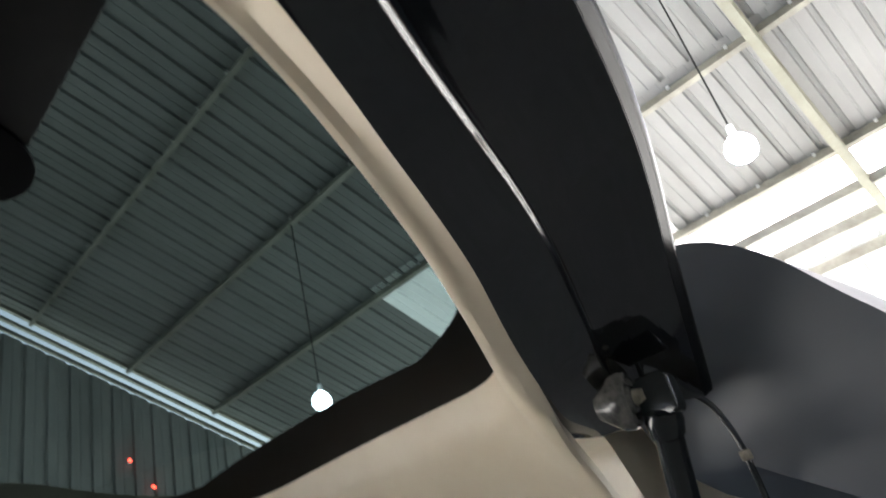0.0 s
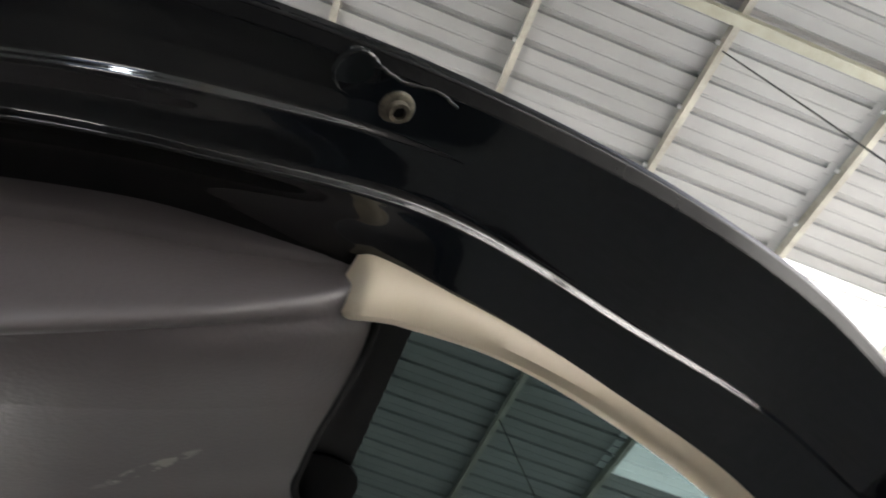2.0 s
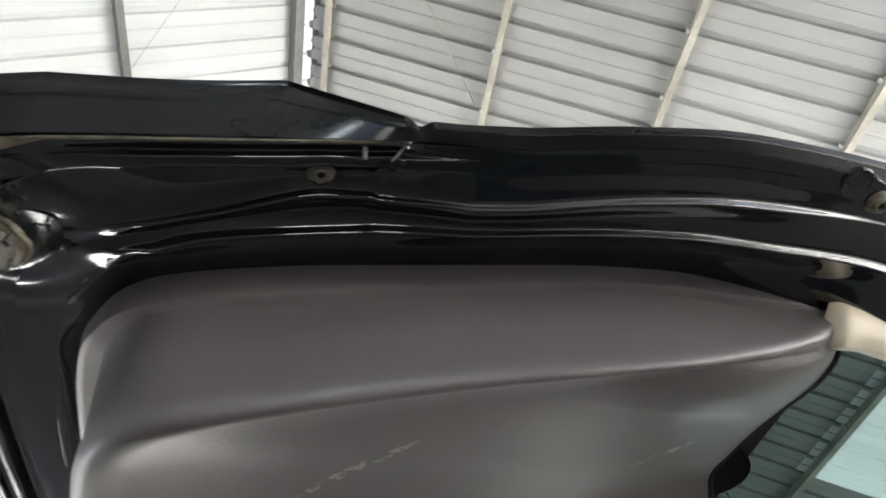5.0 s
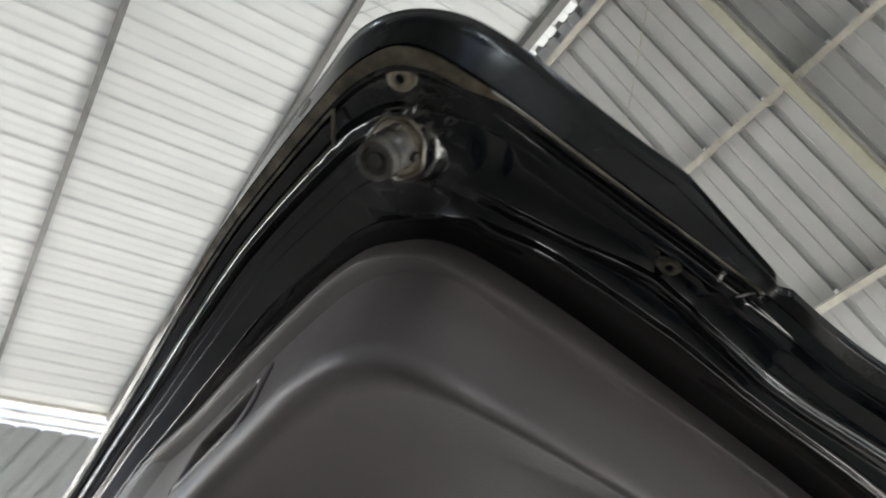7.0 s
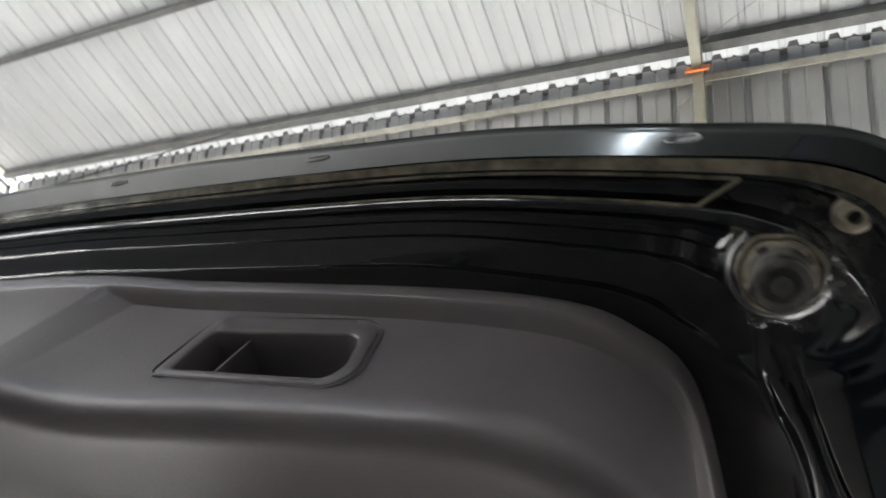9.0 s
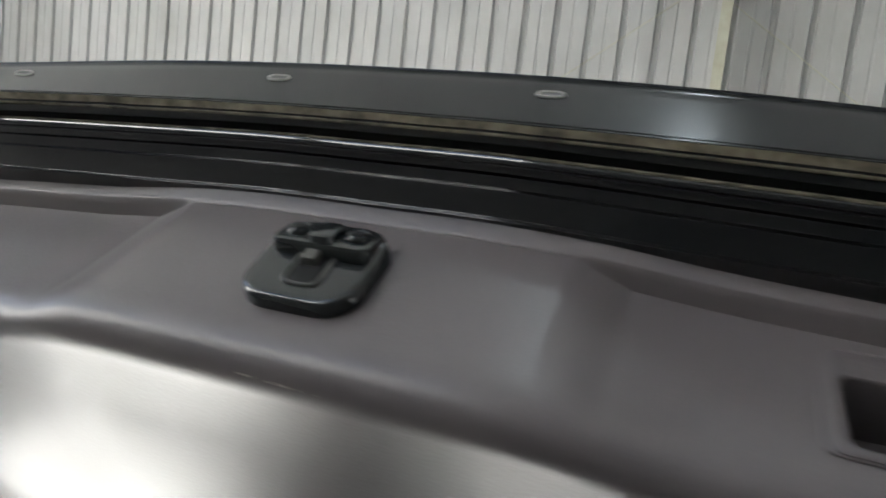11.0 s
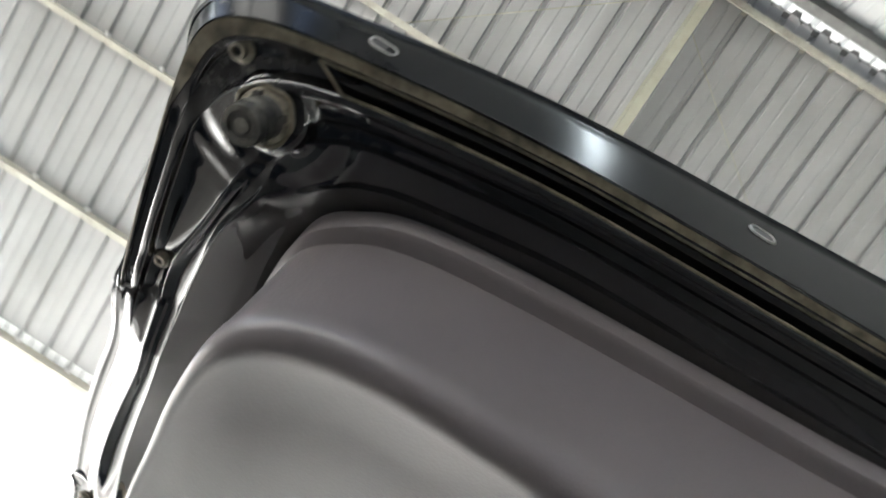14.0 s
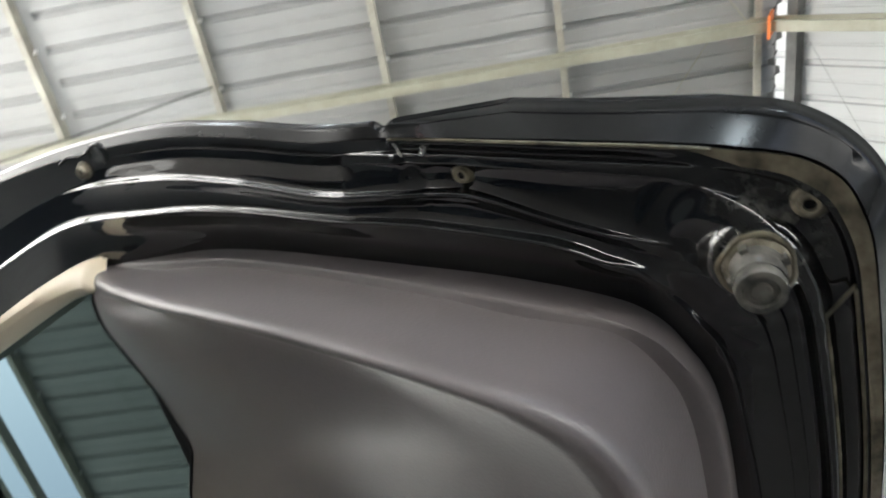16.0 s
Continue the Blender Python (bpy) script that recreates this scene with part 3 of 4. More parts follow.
def band(y):
    """Relief across the black band, from the hem inward, as (fraction, offset): along the lower edge, and at the sides."""
    low = [(0, 0), (0.05, 0.0), (0.10, 0.0), (0.13, 0.006), (0.24, 0.008), (0.28, 0.0), (0.34, 0.0), (0.40, 0.010), (0.495, 0.0122), (0.501, 0.0094), (0.60, 0.0102), (0.606, 0.0070), (0.70, 0.0082), (0.850, 0.0102), (0.856, 0.0072), (1.0, 0.012)]
    # the two pressed crests along the sides
    c2 = drawn(y, [(0.18, 0.53), (0.22, 0.53), (0.26, 0.51), (0.30, 0.455), (0.325, 0.375), (0.345, 0.352), (0.375, 0.385), (0.45, 0.385), (0.53, 0.342), (0.60, 0.318), (0.72, 0.33), (0.9, 0.39), (1.2, 0.42)])
    c3 = drawn(y, [(0.18, 0.70), (0.24, 0.675), (0.28, 0.605), (0.34, 0.585), (0.44, 0.572), (0.55, 0.586), (0.65, 0.625), (0.74, 0.65), (1.2, 0.65)])
    at = [0, 0.04, 0.085, 0.105, 0.165, 0.185, (0.185 + c2) / 2, c2 - 0.026, c2, c2 + 0.04, (c2 + c3) / 2, c3 - 0.026, c3, c3 + 0.05, 0.84, 1.0]
    plain = [0, 0.0005, 0.001, 0.0002, 0.0002, 0.0012, 0.003, 0.0035, 0.004, 0.0042, 0.0045, 0.005, 0.0055, 0.006, 0.0095, 0.014]
    lamp = [0, 0.0006, 0.0016, -0.0026, -0.0030, 0.0020, 0.0042, 0.0016, -0.0026, -0.0014, 0.0004, -0.0022, -0.0080, -0.0046, 0.0085, 0.014]
    rear = [0, 0.0004, 0.0, -0.0004, -0.0014, -0.0018, -0.0045, -0.0062, -0.0102, -0.0098, -0.0074, -0.0080, -0.0126, -0.0086, 0.0085, 0.014]
    fade = keyed(y, [(0.58, 0.0), (0.74, 1.0)])              # the outer crest runs out towards the hinges
    rear = [u + (v - u) * fade for u, v in zip(rear, [0, 0.0002, 0.0004, 0.0005, 0.0006, 0.0006, 0.0004, 0.0, -0.0004, -0.0012, -0.0036, -0.0074, -0.0122, -0.0126, -0.0134, -0.0150])]
    past = min(1.0, max(0.0, (y - 0.375) / 0.05))
    there = keyed(y, [(0.19, 0.0), (0.225, 0.5), (0.255, 1.0)])
    high = [(p, w + (u + (v - u) * past - w) * there) for p, u, v, w in zip(at, lamp, rear, plain)]
    return low, high


def creased(keys, n):
    """Like spline(), but each key's tangent is held short, so that close keys give a crisp step."""
    k = [Vector((*p, 0)) for p in keys]
    slope = []
    for j in range(len(k)):
        t = (k[min(j + 1, len(k) - 1)] - k[max(j - 1, 0)]) / 2
        gap = min(abs(k[q + 1].x - k[q].x) for q in (j - 1, j) if 0 <= q < len(k) - 1)
        slope.append(t * min(1.0, 2 * gap / max(t.x, 1e-6)))
    out = []
    for i in range(n):
        u = i / (n - 1) * (len(k) - 1)
        j = min(int(u), len(k) - 2)
        f = u - j
        out.append(k[j] * (2 * f ** 3 - 3 * f * f + 1) + slope[j] * (f ** 3 - 2 * f * f + f) + k[j + 1] * (3 * f * f - 2 * f ** 3) + slope[j + 1] * (f ** 3 - f * f))
    return out


def smooth_profile(side, y, n):
    low, high = band(y)
    return [(p.x, p.y) for p in (a.lerp(b, side) for a, b in zip(creased(low, n), spline([(*q, 0) for q in high], n)))]


NOTCH_SLANT = -0.036


def sideness(i):
    p = HEM[i]
    return min(1.0, max(0.0, (p.y - 0.172) / 0.055))


cols = []
for i in range(N):
    a, b = HEM[i], RIM[i]
    shape = smooth_profile(sideness(i), a.y, M)
    cols.append([a.lerp(b, f) + Vector((0, 0, h)) for f, h in shape])
    inward = (b - a).normalized()
    for p, (f, h) in zip(cols[-1], shape):
        past = p.y - 0.3885 - NOTCH_SLANT * f       # pinched seam behind the lamp recess, with a soft step past it
        fade = max(0.0, 1 - (f / 0.5) ** 4) * (p.y > 0.3)
        p.z -= (0.0024 * math.exp(-(past / 0.0022) ** 2) + (0.0026 * math.exp(-past / 0.03) * min(1, past / 0.006) if past > 0 else -0.0018 * math.exp(past / 0.010))) * fade
        p.z += 0.0022 * math.exp(-(((p.x - 0.586) ** 2 + (p.y - 0.346) ** 2) / 0.012 ** 2))      # seat of the lamp nut
    for p in cols[-1]:                              # pressed swell with shallow folds round the stop
        d = math.hypot(p.x - 0.5475, p.y - 0.198)
        p.z -= 0.0065 * math.exp(-(d / 0.036) ** 2) + 0.0004 * math.cos(d * math.tau / 0.017) * math.exp(-((d - 0.045) / 0.020) ** 2)
    reach = keyed(a.y, [(0.66, 1.0), (0.74, 0.45), (0.88, 0.45), (0.98, 1.0)])      # tucked behind the lining, shorter behind the trim
    cols[-1] += [cols[-1][-1] + inward * 0.014 * reach + Vector((0, 0, 0.001)), cols[-1][-1] + inward * 0.034 * reach + Vector((0, 0, 0.004))]
bm = grid([both([c[j] for c in cols]) for j in range(M + 2)])
bmesh.ops.recalc_face_normals(bm, faces=bm.faces[:])
part("inner_panel", bm, paint, gate, "gloss black pressed steel panel, a little dusty")

# flange of the outer skin: wide along the lower edge and behind the lamp recess
LIP = spline([(0.425, 1.21, -0.165), (0.470, 1.125, -0.098), (0.530, 1.003, -0.042), (0.575, 0.862, -0.014), (0.605, 0.721, 0.004), (0.619, 0.60, 0.014), (0.618, 0.52, 0.016),
              (0.613, 0.45, 0.015), (0.6165, 0.3885, 0.0105), (0.6165, 0.330, 0.042), (0.6150, 0.222, 0.034), (0.609, 0.176, 0.022), (0.580, 0.148, 0.019), (0.525, 0.139, 0.032),
              (0.42, 0.130, 0.053), (0.30, 0.128, 0.073), (0.18, 0.126, 0.090), (0.08, 0.126, 0.099), (0, 0.126, 0.101)], N)
# straight run to a sharp notch behind the lamp recess
for y0, y1, bow in ((0.3915, 0.330, 0.0), (0.330, 0.222, 0.004)):
    lo, hi = (min(range(N), key=lambda i: abs(LIP[i].y - y)) for y in (y0, y1))
    for i in range(lo, hi + 1):
        f = (i - lo) / (hi - lo)
        LIP[i] = LIP[lo].lerp(LIP[hi], f) - Vector((0, 0, bow * math.sin(math.pi * f)))
for p in LIP:
    p.x -= 0.004 * math.exp(-((p.y - 0.3955) / 0.004) ** 2)
rows = []
for f in (0.0, 0.05, 0.09, 0.5, 0.78, 0.80, 0.84, 0.98, 1.0):
    push = -0.0025 if 0.05 < f < 0.99 else 0.0
    fold = -0.0013 if 0.79 < f < 0.99 else 0.0                # folded edge beside the lamp recess
    rows.append(both([HEM[i].lerp(LIP[i], f) + Vector((0, 0, (push + fold * min(1, max(0, (HEM[i].y - 0.16) / 0.02))) * keyed(HEM[i].y, [(0.375, 1.0), (0.40, 0.15)]))) for i in range(N)]))
rows.append(both([LIP[i] + Vector((0.002 * min(1, max(0, (HEM[i].y - 0.15) / 0.08)), -0.002, 0.003)) for i in range(N)]))
bm = grid(rows)
part("outer_flange", bm, flange_paint, gate, "dark grey flange of the outer skin with oval holes")

# outer skin above
def over(i, f):
    p = LIP[i].copy()
    c = Vector((p.x * 0.55, 0.42 if p.y < 0.7 else p.y, p.z + 0.09))
    q = p.lerp(c, f)
    q.z = p.z + 0.09 * math.sin(f * math.pi / 2)
    return q
first = next(i for i in range(N) if LIP[i].y < 0.69)
rows = [both([over(i, f) for i in range(first, N)]) for f in (0, 0.1, 0.3, 0.6, 1.0)]
bm = grid(rows)
back = both([over(i, 1.0) for i in range(first, N)])
bm.faces.new([bm.verts.new(p) for p in back])
part("outer_skin", bm, paint, gate, "gloss black outer skin")

# sealed hem strip and sealer beads on the inner panel
def on_band(i, f, lift=0.0):
    c = cols[i]
    u = min(max(f, 0), 1) * (M - 1)
    k = min(int(u), M - 2)
    p = c[k].lerp(c[k + 1], u - k)
    return p - Vector((0, 0, lift))


run = [i for i in range(N) if HEM[i].y < 0.24]
part("hem_strip", grid([both([on_band(i, f * (1.0 if HEM[i].y < 0.2 else max(0.05, 1 - (HEM[i].y - 0.2) * 24)) * (0.74 + 0.12 * min(1, max(0, (HEM[i].x - 0.35) / 0.12))), 0.0012 + 0.0003 * math.sin(i * 0.31)) for i in run]) for f in (0.0, 0.02, 0.06, 0.10, 0.115)]), sealant, gate, "tan sealed strip along the folded hem")


def bead(path, closed=False):
    return part("sealer_bead", tube(path + ([path[0]] if closed else []), 0.0010, 6), sealant, gate, "thin beige bead of seam sealer")


low_run = [i for i in range(N) if HEM[i].y < 0.152 and HEM[i].x < 0.548]
half_a, half_b = [on_band(i, 0.145, 0.0006) for i in low_run], [on_band(i, 0.32, 0.0006) for i in low_run]
bead(both(half_a) + both(half_b)[::-1], True)
for sx in (-1, 1):
    lace = [i for i in range(N) if 0.215 < HEM[i].y < 0.39]
    bead([Vector((sx * p.x, p.y, p.z)) for p in [on_band(i, 0.02, 0.001) for i in lace]])

# scraped seam that pinches the panel behind each lamp recess; its white glint is coloured in
for sx in (-1, 1):
    seam = []
    for f in (0.0, 0.1, 0.2, 0.3):
        y = 0.3885 + NOTCH_SLANT * f
        i = next(n for n in range(N) if on_band(n, f).y < y)
        p, q = on_band(i - 1, f, 0.0003), on_band(i, f, 0.0003)
        p = p.lerp(q, (p.y - y) / (p.y - q.y))
        seam.append(Vector((sx * p.x, p.y, p.z)))
    part("notch_seam", tube(spline(seam, 16), 0.0006, 6), scuff, gate, "scraped edge of the pinched seam, pale with its glint in the colour")
    i = min(range(N), key=lambda n: abs(HEM[n].y - 0.366))
    dab = [on_band(i, f, 0.001) for f in (0.09, 0.12, 0.16, 0.19)]
    part("sealer_dab", tube([Vector((sx * p.x, p.y, p.z)) for p in dab], 0.0011, 6), scuff, gate, "short pale dab of sealer")

# oval drain holes in the flange
def at_x(curve, x):
    return min((p for p in curve if p.y < 0.2), key=lambda p: abs(p.x - abs(x)))
for x in (-0.513, -0.297, -0.089, 0.089, 0.297, 0.513):
    a, b = at_x(HEM, x), at_x(LIP, x)
    c = a.lerp(b, 0.66 if abs(x) < 0.4 else 0.56)
    out = (b - a).normalized()
    nrm = Vector((1, 0, 0)).cross(out).normalized()
    if nrm.z > 0:
        nrm = -nrm
    bm = bmesh.new()
    ring = lambda s, d: [Vector((math.copysign(1, x) * c.x, c.y, c.z)) + Vector((1, 0, 0)) * (0.005 * s * math.cos(t) + 0.003 * (1 if math.cos(t) > 0 else -1)) + out * 0.0036 * s * math.sin(t) + nrm * d for t in [k * math.tau / 28 for k in range(28)]]
    grid([ring(1.08, 0.0004), ring(0.98, 0.0014), ring(0.80, 0.0015), ring(0.74, 0.0008)], closed=True, bm=bm)
    hole = part("drain_hole", bm, scuff, gate, "pale worn rim of an oval drain hole")
    bm = bmesh.new()
    bm.faces.new([bm.verts.new(p) for p in ring(0.78, 0.0009)])
    part("plug", bm, latch_grey, hole, "dark grey plug in the hole")

# ---- lining ----
# ---- curves of its bend and edge
RIDGE = spline([(0.511, 0.694, -0.022), (0.516, 0.645, -0.046), (0.522, 0.56, -0.065), (0.525, 0.48, -0.074), (0.521, 0.40, -0.077), (0.516, 0.325, -0.082), (0.505, 0.270, -0.084),
                (0.478, 0.240, -0.081), (0.43, 0.227, -0.079), (0.36, 0.224, -0.080), (0.28, 0.221, -0.086), (0.19, 0.217, -0.094), (0.13, 0.200, -0.102), (0.07, 0.196, -0.104), (0, 0.196, -0.104)], N)
EDGE_T = spline([(0.511, 0.698, -0.010), (0.515, 0.63, -0.005), (0.520, 0.56, 0.002), (0.520, 0.48, 0.003), (0.518, 0.40, 0.000), (0.515, 0.325, -0.004), (0.506, 0.256, -0.003),
                 (0.480, 0.227, 0.002), (0.445, 0.214, 0.007), (0.38, 0.206, 0.010), (0.29, 0.200, 0.012), (0.20, 0.195, 0.013), (0.13, 0.188, 0.013), (0.07, 0.185, 0.013), (0, 0.185, 0.013)], N)
# upper edge of the lining against the glass
TOP = spline([(0.491, 0.696, -0.026), (0.480, 0.6945, -0.031), (0.458, 0.6935, -0.031), (0.418, 0.695, -0.0215), (0.378, 0.6955, -0.0125), (0.340, 0.697, -0.006), (0.30, 0.700, 0.0), (0.26, 0.718, 0.0),
              (0.21, 0.741, 0.0), (0.14, 0.746, 0.0), (0.07, 0.746, 0.0), (0, 0.746, 0.0)], N)
lining = []
for i in range(N):
    t, r, q = EDGE_T[i], RIDGE[i], TOP[i]
    low = min(1.0, max(0.0, (0.36 - t.y) / 0.12))          # 1 along the lower edge
    flat = Vector((-(1.0 - low), low, 0)).normalized()
    has = min(1.0, max(0.0, (abs(t.x) - 0.12) / 0.03)) * (0.35 + 0.65 * low) * min(1.0, (0.70 - t.y) / 0.08)
    p1 = t + flat * (0.002 + 0.0088 * has) * min(1.0, (0.70 - t.y) / 0.04) + Vector((0, 0, -0.0012 * has - 0.0015))
    p2 = p1 + flat * 0.0018 * has + Vector((0, 0, -0.0005))
    col = [t - flat * 0.003 + Vector((0, 0, 0.034)), t + Vector((0, 0, 0.001)), t + flat * 0.0008, t.lerp(p1, 0.5), p1, p1.lerp(p2, 0.6), p2]
    wall0, d = p2, (q - r)
    inn = d.normalized()
    far = min(0.028, d.length * 0.4)
    c0, c2 = wall0.lerp(r, 0.70), r + inn * far
    tip = r + (r - (c0 + c2) / 2) * 0.55 * min(1.0, d.length / 0.1)
    col += [wall0.lerp(r, f) for f in (0.2, 0.45)]
    for k in range(11):
        f = k / 10
        col.append(c0 * (1 - f) ** 2 + tip * (2 * f * (1 - f)) + c2 * f * f)
    for k in range(1, 13):
        f = k / 12
        p = c2.lerp(q, f)
        p.z -= 0.010 * math.sin(math.pi * f) * min(1, d.length / 0.3)
        col.append(p)
    col += [q + inn * 0.002 + Vector((0, 0, 0.004)), q + inn * 0.003 + Vector((0, 0, 0.05))]
    lining.append(col)
bm = grid([both([c[j] for c in lining]) for j in range(len(lining[0]))])
bmesh.ops.recalc_face_normals(bm, faces=bm.faces[:])
gone = [f for f in bm.faces if 0.2405 < f.calc_center_median().x < 0.3515 and -0.0545 < f.calc_center_median().z < -0.0125 and f.calc_center_median().y < 0.235]
bmesh.ops.delete(bm, geom=gone, context="FACES")
lining_ob = part("lining", bm, plastic, gate, "dark grey-brown grained plastic inner lining")

# black seal between the lining and the glass
part("glass_seal", tube(both([p + Vector((0, 0.003, 0.002)) for p in TOP[8::8]] + [TOP[-1] + Vector((0, 0.003, 0.002))]), 0.0028, 8), hole_dark, gate, "thin black rubber seal along the glass")

# cream trim round the window
CREAM_O = spline([(0.521, 0.684, -0.024), (0.514, 0.715, -0.022), (0.486, 0.787, -0.030), (0.443, 0.885, -0.042), (0.40, 0.975, -0.065), (0.362, 1.05, -0.095), (0.328, 1.12, -0.146), (0.300, 1.18, -0.176), (0.277, 1.25, -0.215), (0.245, 1.31, -0.245), (0.15, 1.325, -0.25), (0, 1.33, -0.25)], 90)
CREAM_I = spline([(0.498, 0.668, -0.037), (0.485, 0.704, -0.032), (0.463, 0.770, -0.029), (0.425, 0.850, -0.038), (0.383, 0.935, -0.055), (0.345, 1.01, -0.083), (0.30, 1.086, -0.106), (0.256, 1.150, -0.112), (0.20, 1.176, -0.106), (0.10, 1.188, -0.098), (0, 1.192, -0.098)], 90)
CREAM_I = [q.lerp(p, 0.13 * min(1.0, i / 8)) for i, (p, q) in enumerate(zip(CREAM_O, CREAM_I))]
prof = [(0.0, 0.016), (0.0, 0.0), (0.12, -0.006), (0.35, -0.011), (0.6, -0.011), (0.82, -0.006), (0.95, 0.002), (1.0, 0.011), (1.03, 0.03), (1.08, 0.06)]
rows = []
for f, h in prof:
    run = []
    for i in range(90):
        k = math.sqrt(max(0.0, 1.0 - (1.0 - min(1.0, i / 3.0)) ** 2))        # rounded end
        run.append(CREAM_O[i].lerp(CREAM_I[i], 0.5 + (f - 0.5) * k) + Vector((0, 0, h * (0.3 + 0.7 * k) + 0.004 * (1 - k))))
    rows.append(both(run))
bm = grid(rows)
bmesh.ops.recalc_face_normals(bm, faces=bm.faces[:])
part("window_trim", bm, cream, gate, "cream plastic trim round the rear window")

# tinted rear window
def pane_z(y):
    return 0.028 - 0.21 * max(0, y - 0.72)
rows = []
for k in range(25):
    y = 0.685 + (1.235 - 0.685) * k / 24
    half = 0.495 - max(0, y - 0.7) * 0.40
    rows.append([Vector((half * (j / 12 - 1), y, pane_z(y) - 0.02 * (j / 12 - 1) ** 2)) for j in range(25)])
pane = part("rear_window", grid(rows), tint, gate, "dark tinted rear window glass")
pane.visible_shadow = False
bm = grid([[p - Vector((0, 0, 0.002)) for p in r] for r in rows if r[0].y > 1.09])
for side in (-1, 1):
    strips = []
    for k in range(15):
        y = 0.97 + 0.135 * k / 14
        half = 0.495 - max(0, y - 0.7) * 0.40
        inn = half * (1.0 - 0.02 - 0.4 * (k / 14) ** 3)
        strips.append([Vector((side * x, y, pane_z(y) - 0.02 * (x / half) ** 2 - 0.0018)) for x in [inn + (half - inn) * q / 6 for q in range(7)]])
    grid(strips, bm=bm)
strips = []                                           # wider band hidden partly behind the lining
for k in range(7):
    run = []
    for j in range(41):
        x = 0.47 * (j / 20 - 1)
        y = 0.69 + (0.050 + 0.010 * (1 - (x / 0.47) ** 2)) * k / 6
        run.append(Vector((x, y, pane_z(y) - 0.02 * (x / 0.49) ** 2 - 0.0018)))
    strips.append(run)
part("frit_band", bm, frit, pane, "black printed band along the glass edge")
part("lower_frit_band", grid(strips), worn_frit, pane, "dusty dark grey printed band at the lower glass edge")
tab = [Vector((0.275 + 0.044 * math.cos(t), 0.713 + 0.044 * math.sin(t), 0)) for t in [k * math.tau / 32 for k in range(32)]]
bm = grid([[Vector((p.x, p.y, pane_z(p.y) - 0.02 * (p.x / 0.49) ** 2 - d)) for p in tab] for d in (0.001, 0.004)], closed=True)
bm.verts.ensure_lookup_table()
bm.faces.new(bm.verts[32:])
part("glass_tab", bm, frit, pane, "round black tab at the lower glass edge")

# ---- fittings on the tailgate ----
def seat(x, y):
    """Height of the inner panel at a place."""
    return min((p for c in cols for p in c), key=lambda p: (p.x - abs(x)) ** 2 + (p.y - y) ** 2).z


def nut(x, y, s, axis=(0, 0, -1)):
    z = seat(x, y) + 0.0006
    ob = part("flange_nut", lathe([(0.0105 * s, 0), (0.0105 * s, 0.0012), (0.0098 * s, 0.0018), (0.0068 * s, 0.0022)], (x, y, z), axis, 28), zinc, gate, "dull plated lamp nut on a washer")
    part("sleeve", lathe([(0.0066 * s, 0.0018), (0.0066 * s, 0.0046), (0.0060 * s, 0.0054), (0.0038 * s, 0.0054), (0.0036 * s, 0.003)], (x, y, z), axis, 20), zinc, ob)
    part("stud", lathe([(0.0034 * s, 0.001), (0.0034 * s, 0.0036), (0.0028 * s, 0.0042)], (x, y, z), axis, 14), hole_dark, ob)
    return ob


for sx in (-1, 1):
    nut(sx * 0.586, 0.346, 0.68)
    nut(sx * 0.575, 0.176, 0.75)
    nut(sx * 0.590, 0.684, 0.78)


def bump_stop(sx, reach):
    """A round rubber stop screwed into a collar."""
    k = 0.70
    at, axis = (sx * 0.5475, 0.196, 0.0), Vector((0, -0.18, -1)).normalized()
    part("stop_boss", lathe([(0.031, -0.0140), (0.0265, -0.0128), (0.0235, -0.0095), (0.0220, -0.0050), (0.0205, -0.001), (0.0185, 0.0005), (0.016, 0.001)], at, axis, 56), paint, gate)
    ob = part("bump_stop", lathe([(0.0215 * k, -0.006), (0.0215 * k, 0.003), (0.0205 * k, 0.005), (0.0175 * k, 0.006)], at, axis, 40), zinc, gate, "dusty collar of a rubber bump stop")
    part("rubber_foot", lathe([(r * k, h * reach) for r, h in ((0.0178, 0), (0.0172, 0.2), (0.0152, 0.34), (0.0150, 0.42), (0.0166, 0.46), (0.0166, 0.56), (0.0148, 0.62), (0.0146, 0.70), (0.0158, 0.76), (0.0158, 0.92), (0.0146, 1.0), (0.0106, 1.01), (0.0098, 0.95), (0.0066, 0.95), (0.0058, 0.99), (0.002, 0.99))], at, axis, 40), rubber, ob, "grey rubber foot of the stop")
    ring = []
    m = Matrix.Translation(at) @ Vector((0, 0, 1)).rotation_difference(axis).to_matrix().to_4x4()
    for q in range(48):
        t = q * math.tau / 48
        r = 0.0222 * k + 0.0006 * math.sin(3 * t + sx) + 0.0004 * math.sin(7 * t)
        ring.append(m @ Vector((r * math.cos(t), r * math.sin(t), 0.0035 + 0.0006 * math.sin(5 * t))))
    part("sealer_ring", tube(ring + [ring[0]], 0.0016, 8), sealant, ob, "uneven beige sealer round the collar")
    for q in range(4):
        t = q * math.tau / 4 + 0.5
        m = Matrix.Translation(at) @ Vector((0, 0, 1)).rotation_difference(axis).to_matrix().to_4x4() @ Matrix.Rotation(t, 4, "Z")
        part("tab", box(bmesh.new(), 0.0165 * k, 0.0195 * k, -0.0018, 0.0018, 0.004, 0.011, m), rubber, ob, smooth=False)
    return ob


bump_stop(1, 0.0275)
bump_stop(-1, 0.0275)

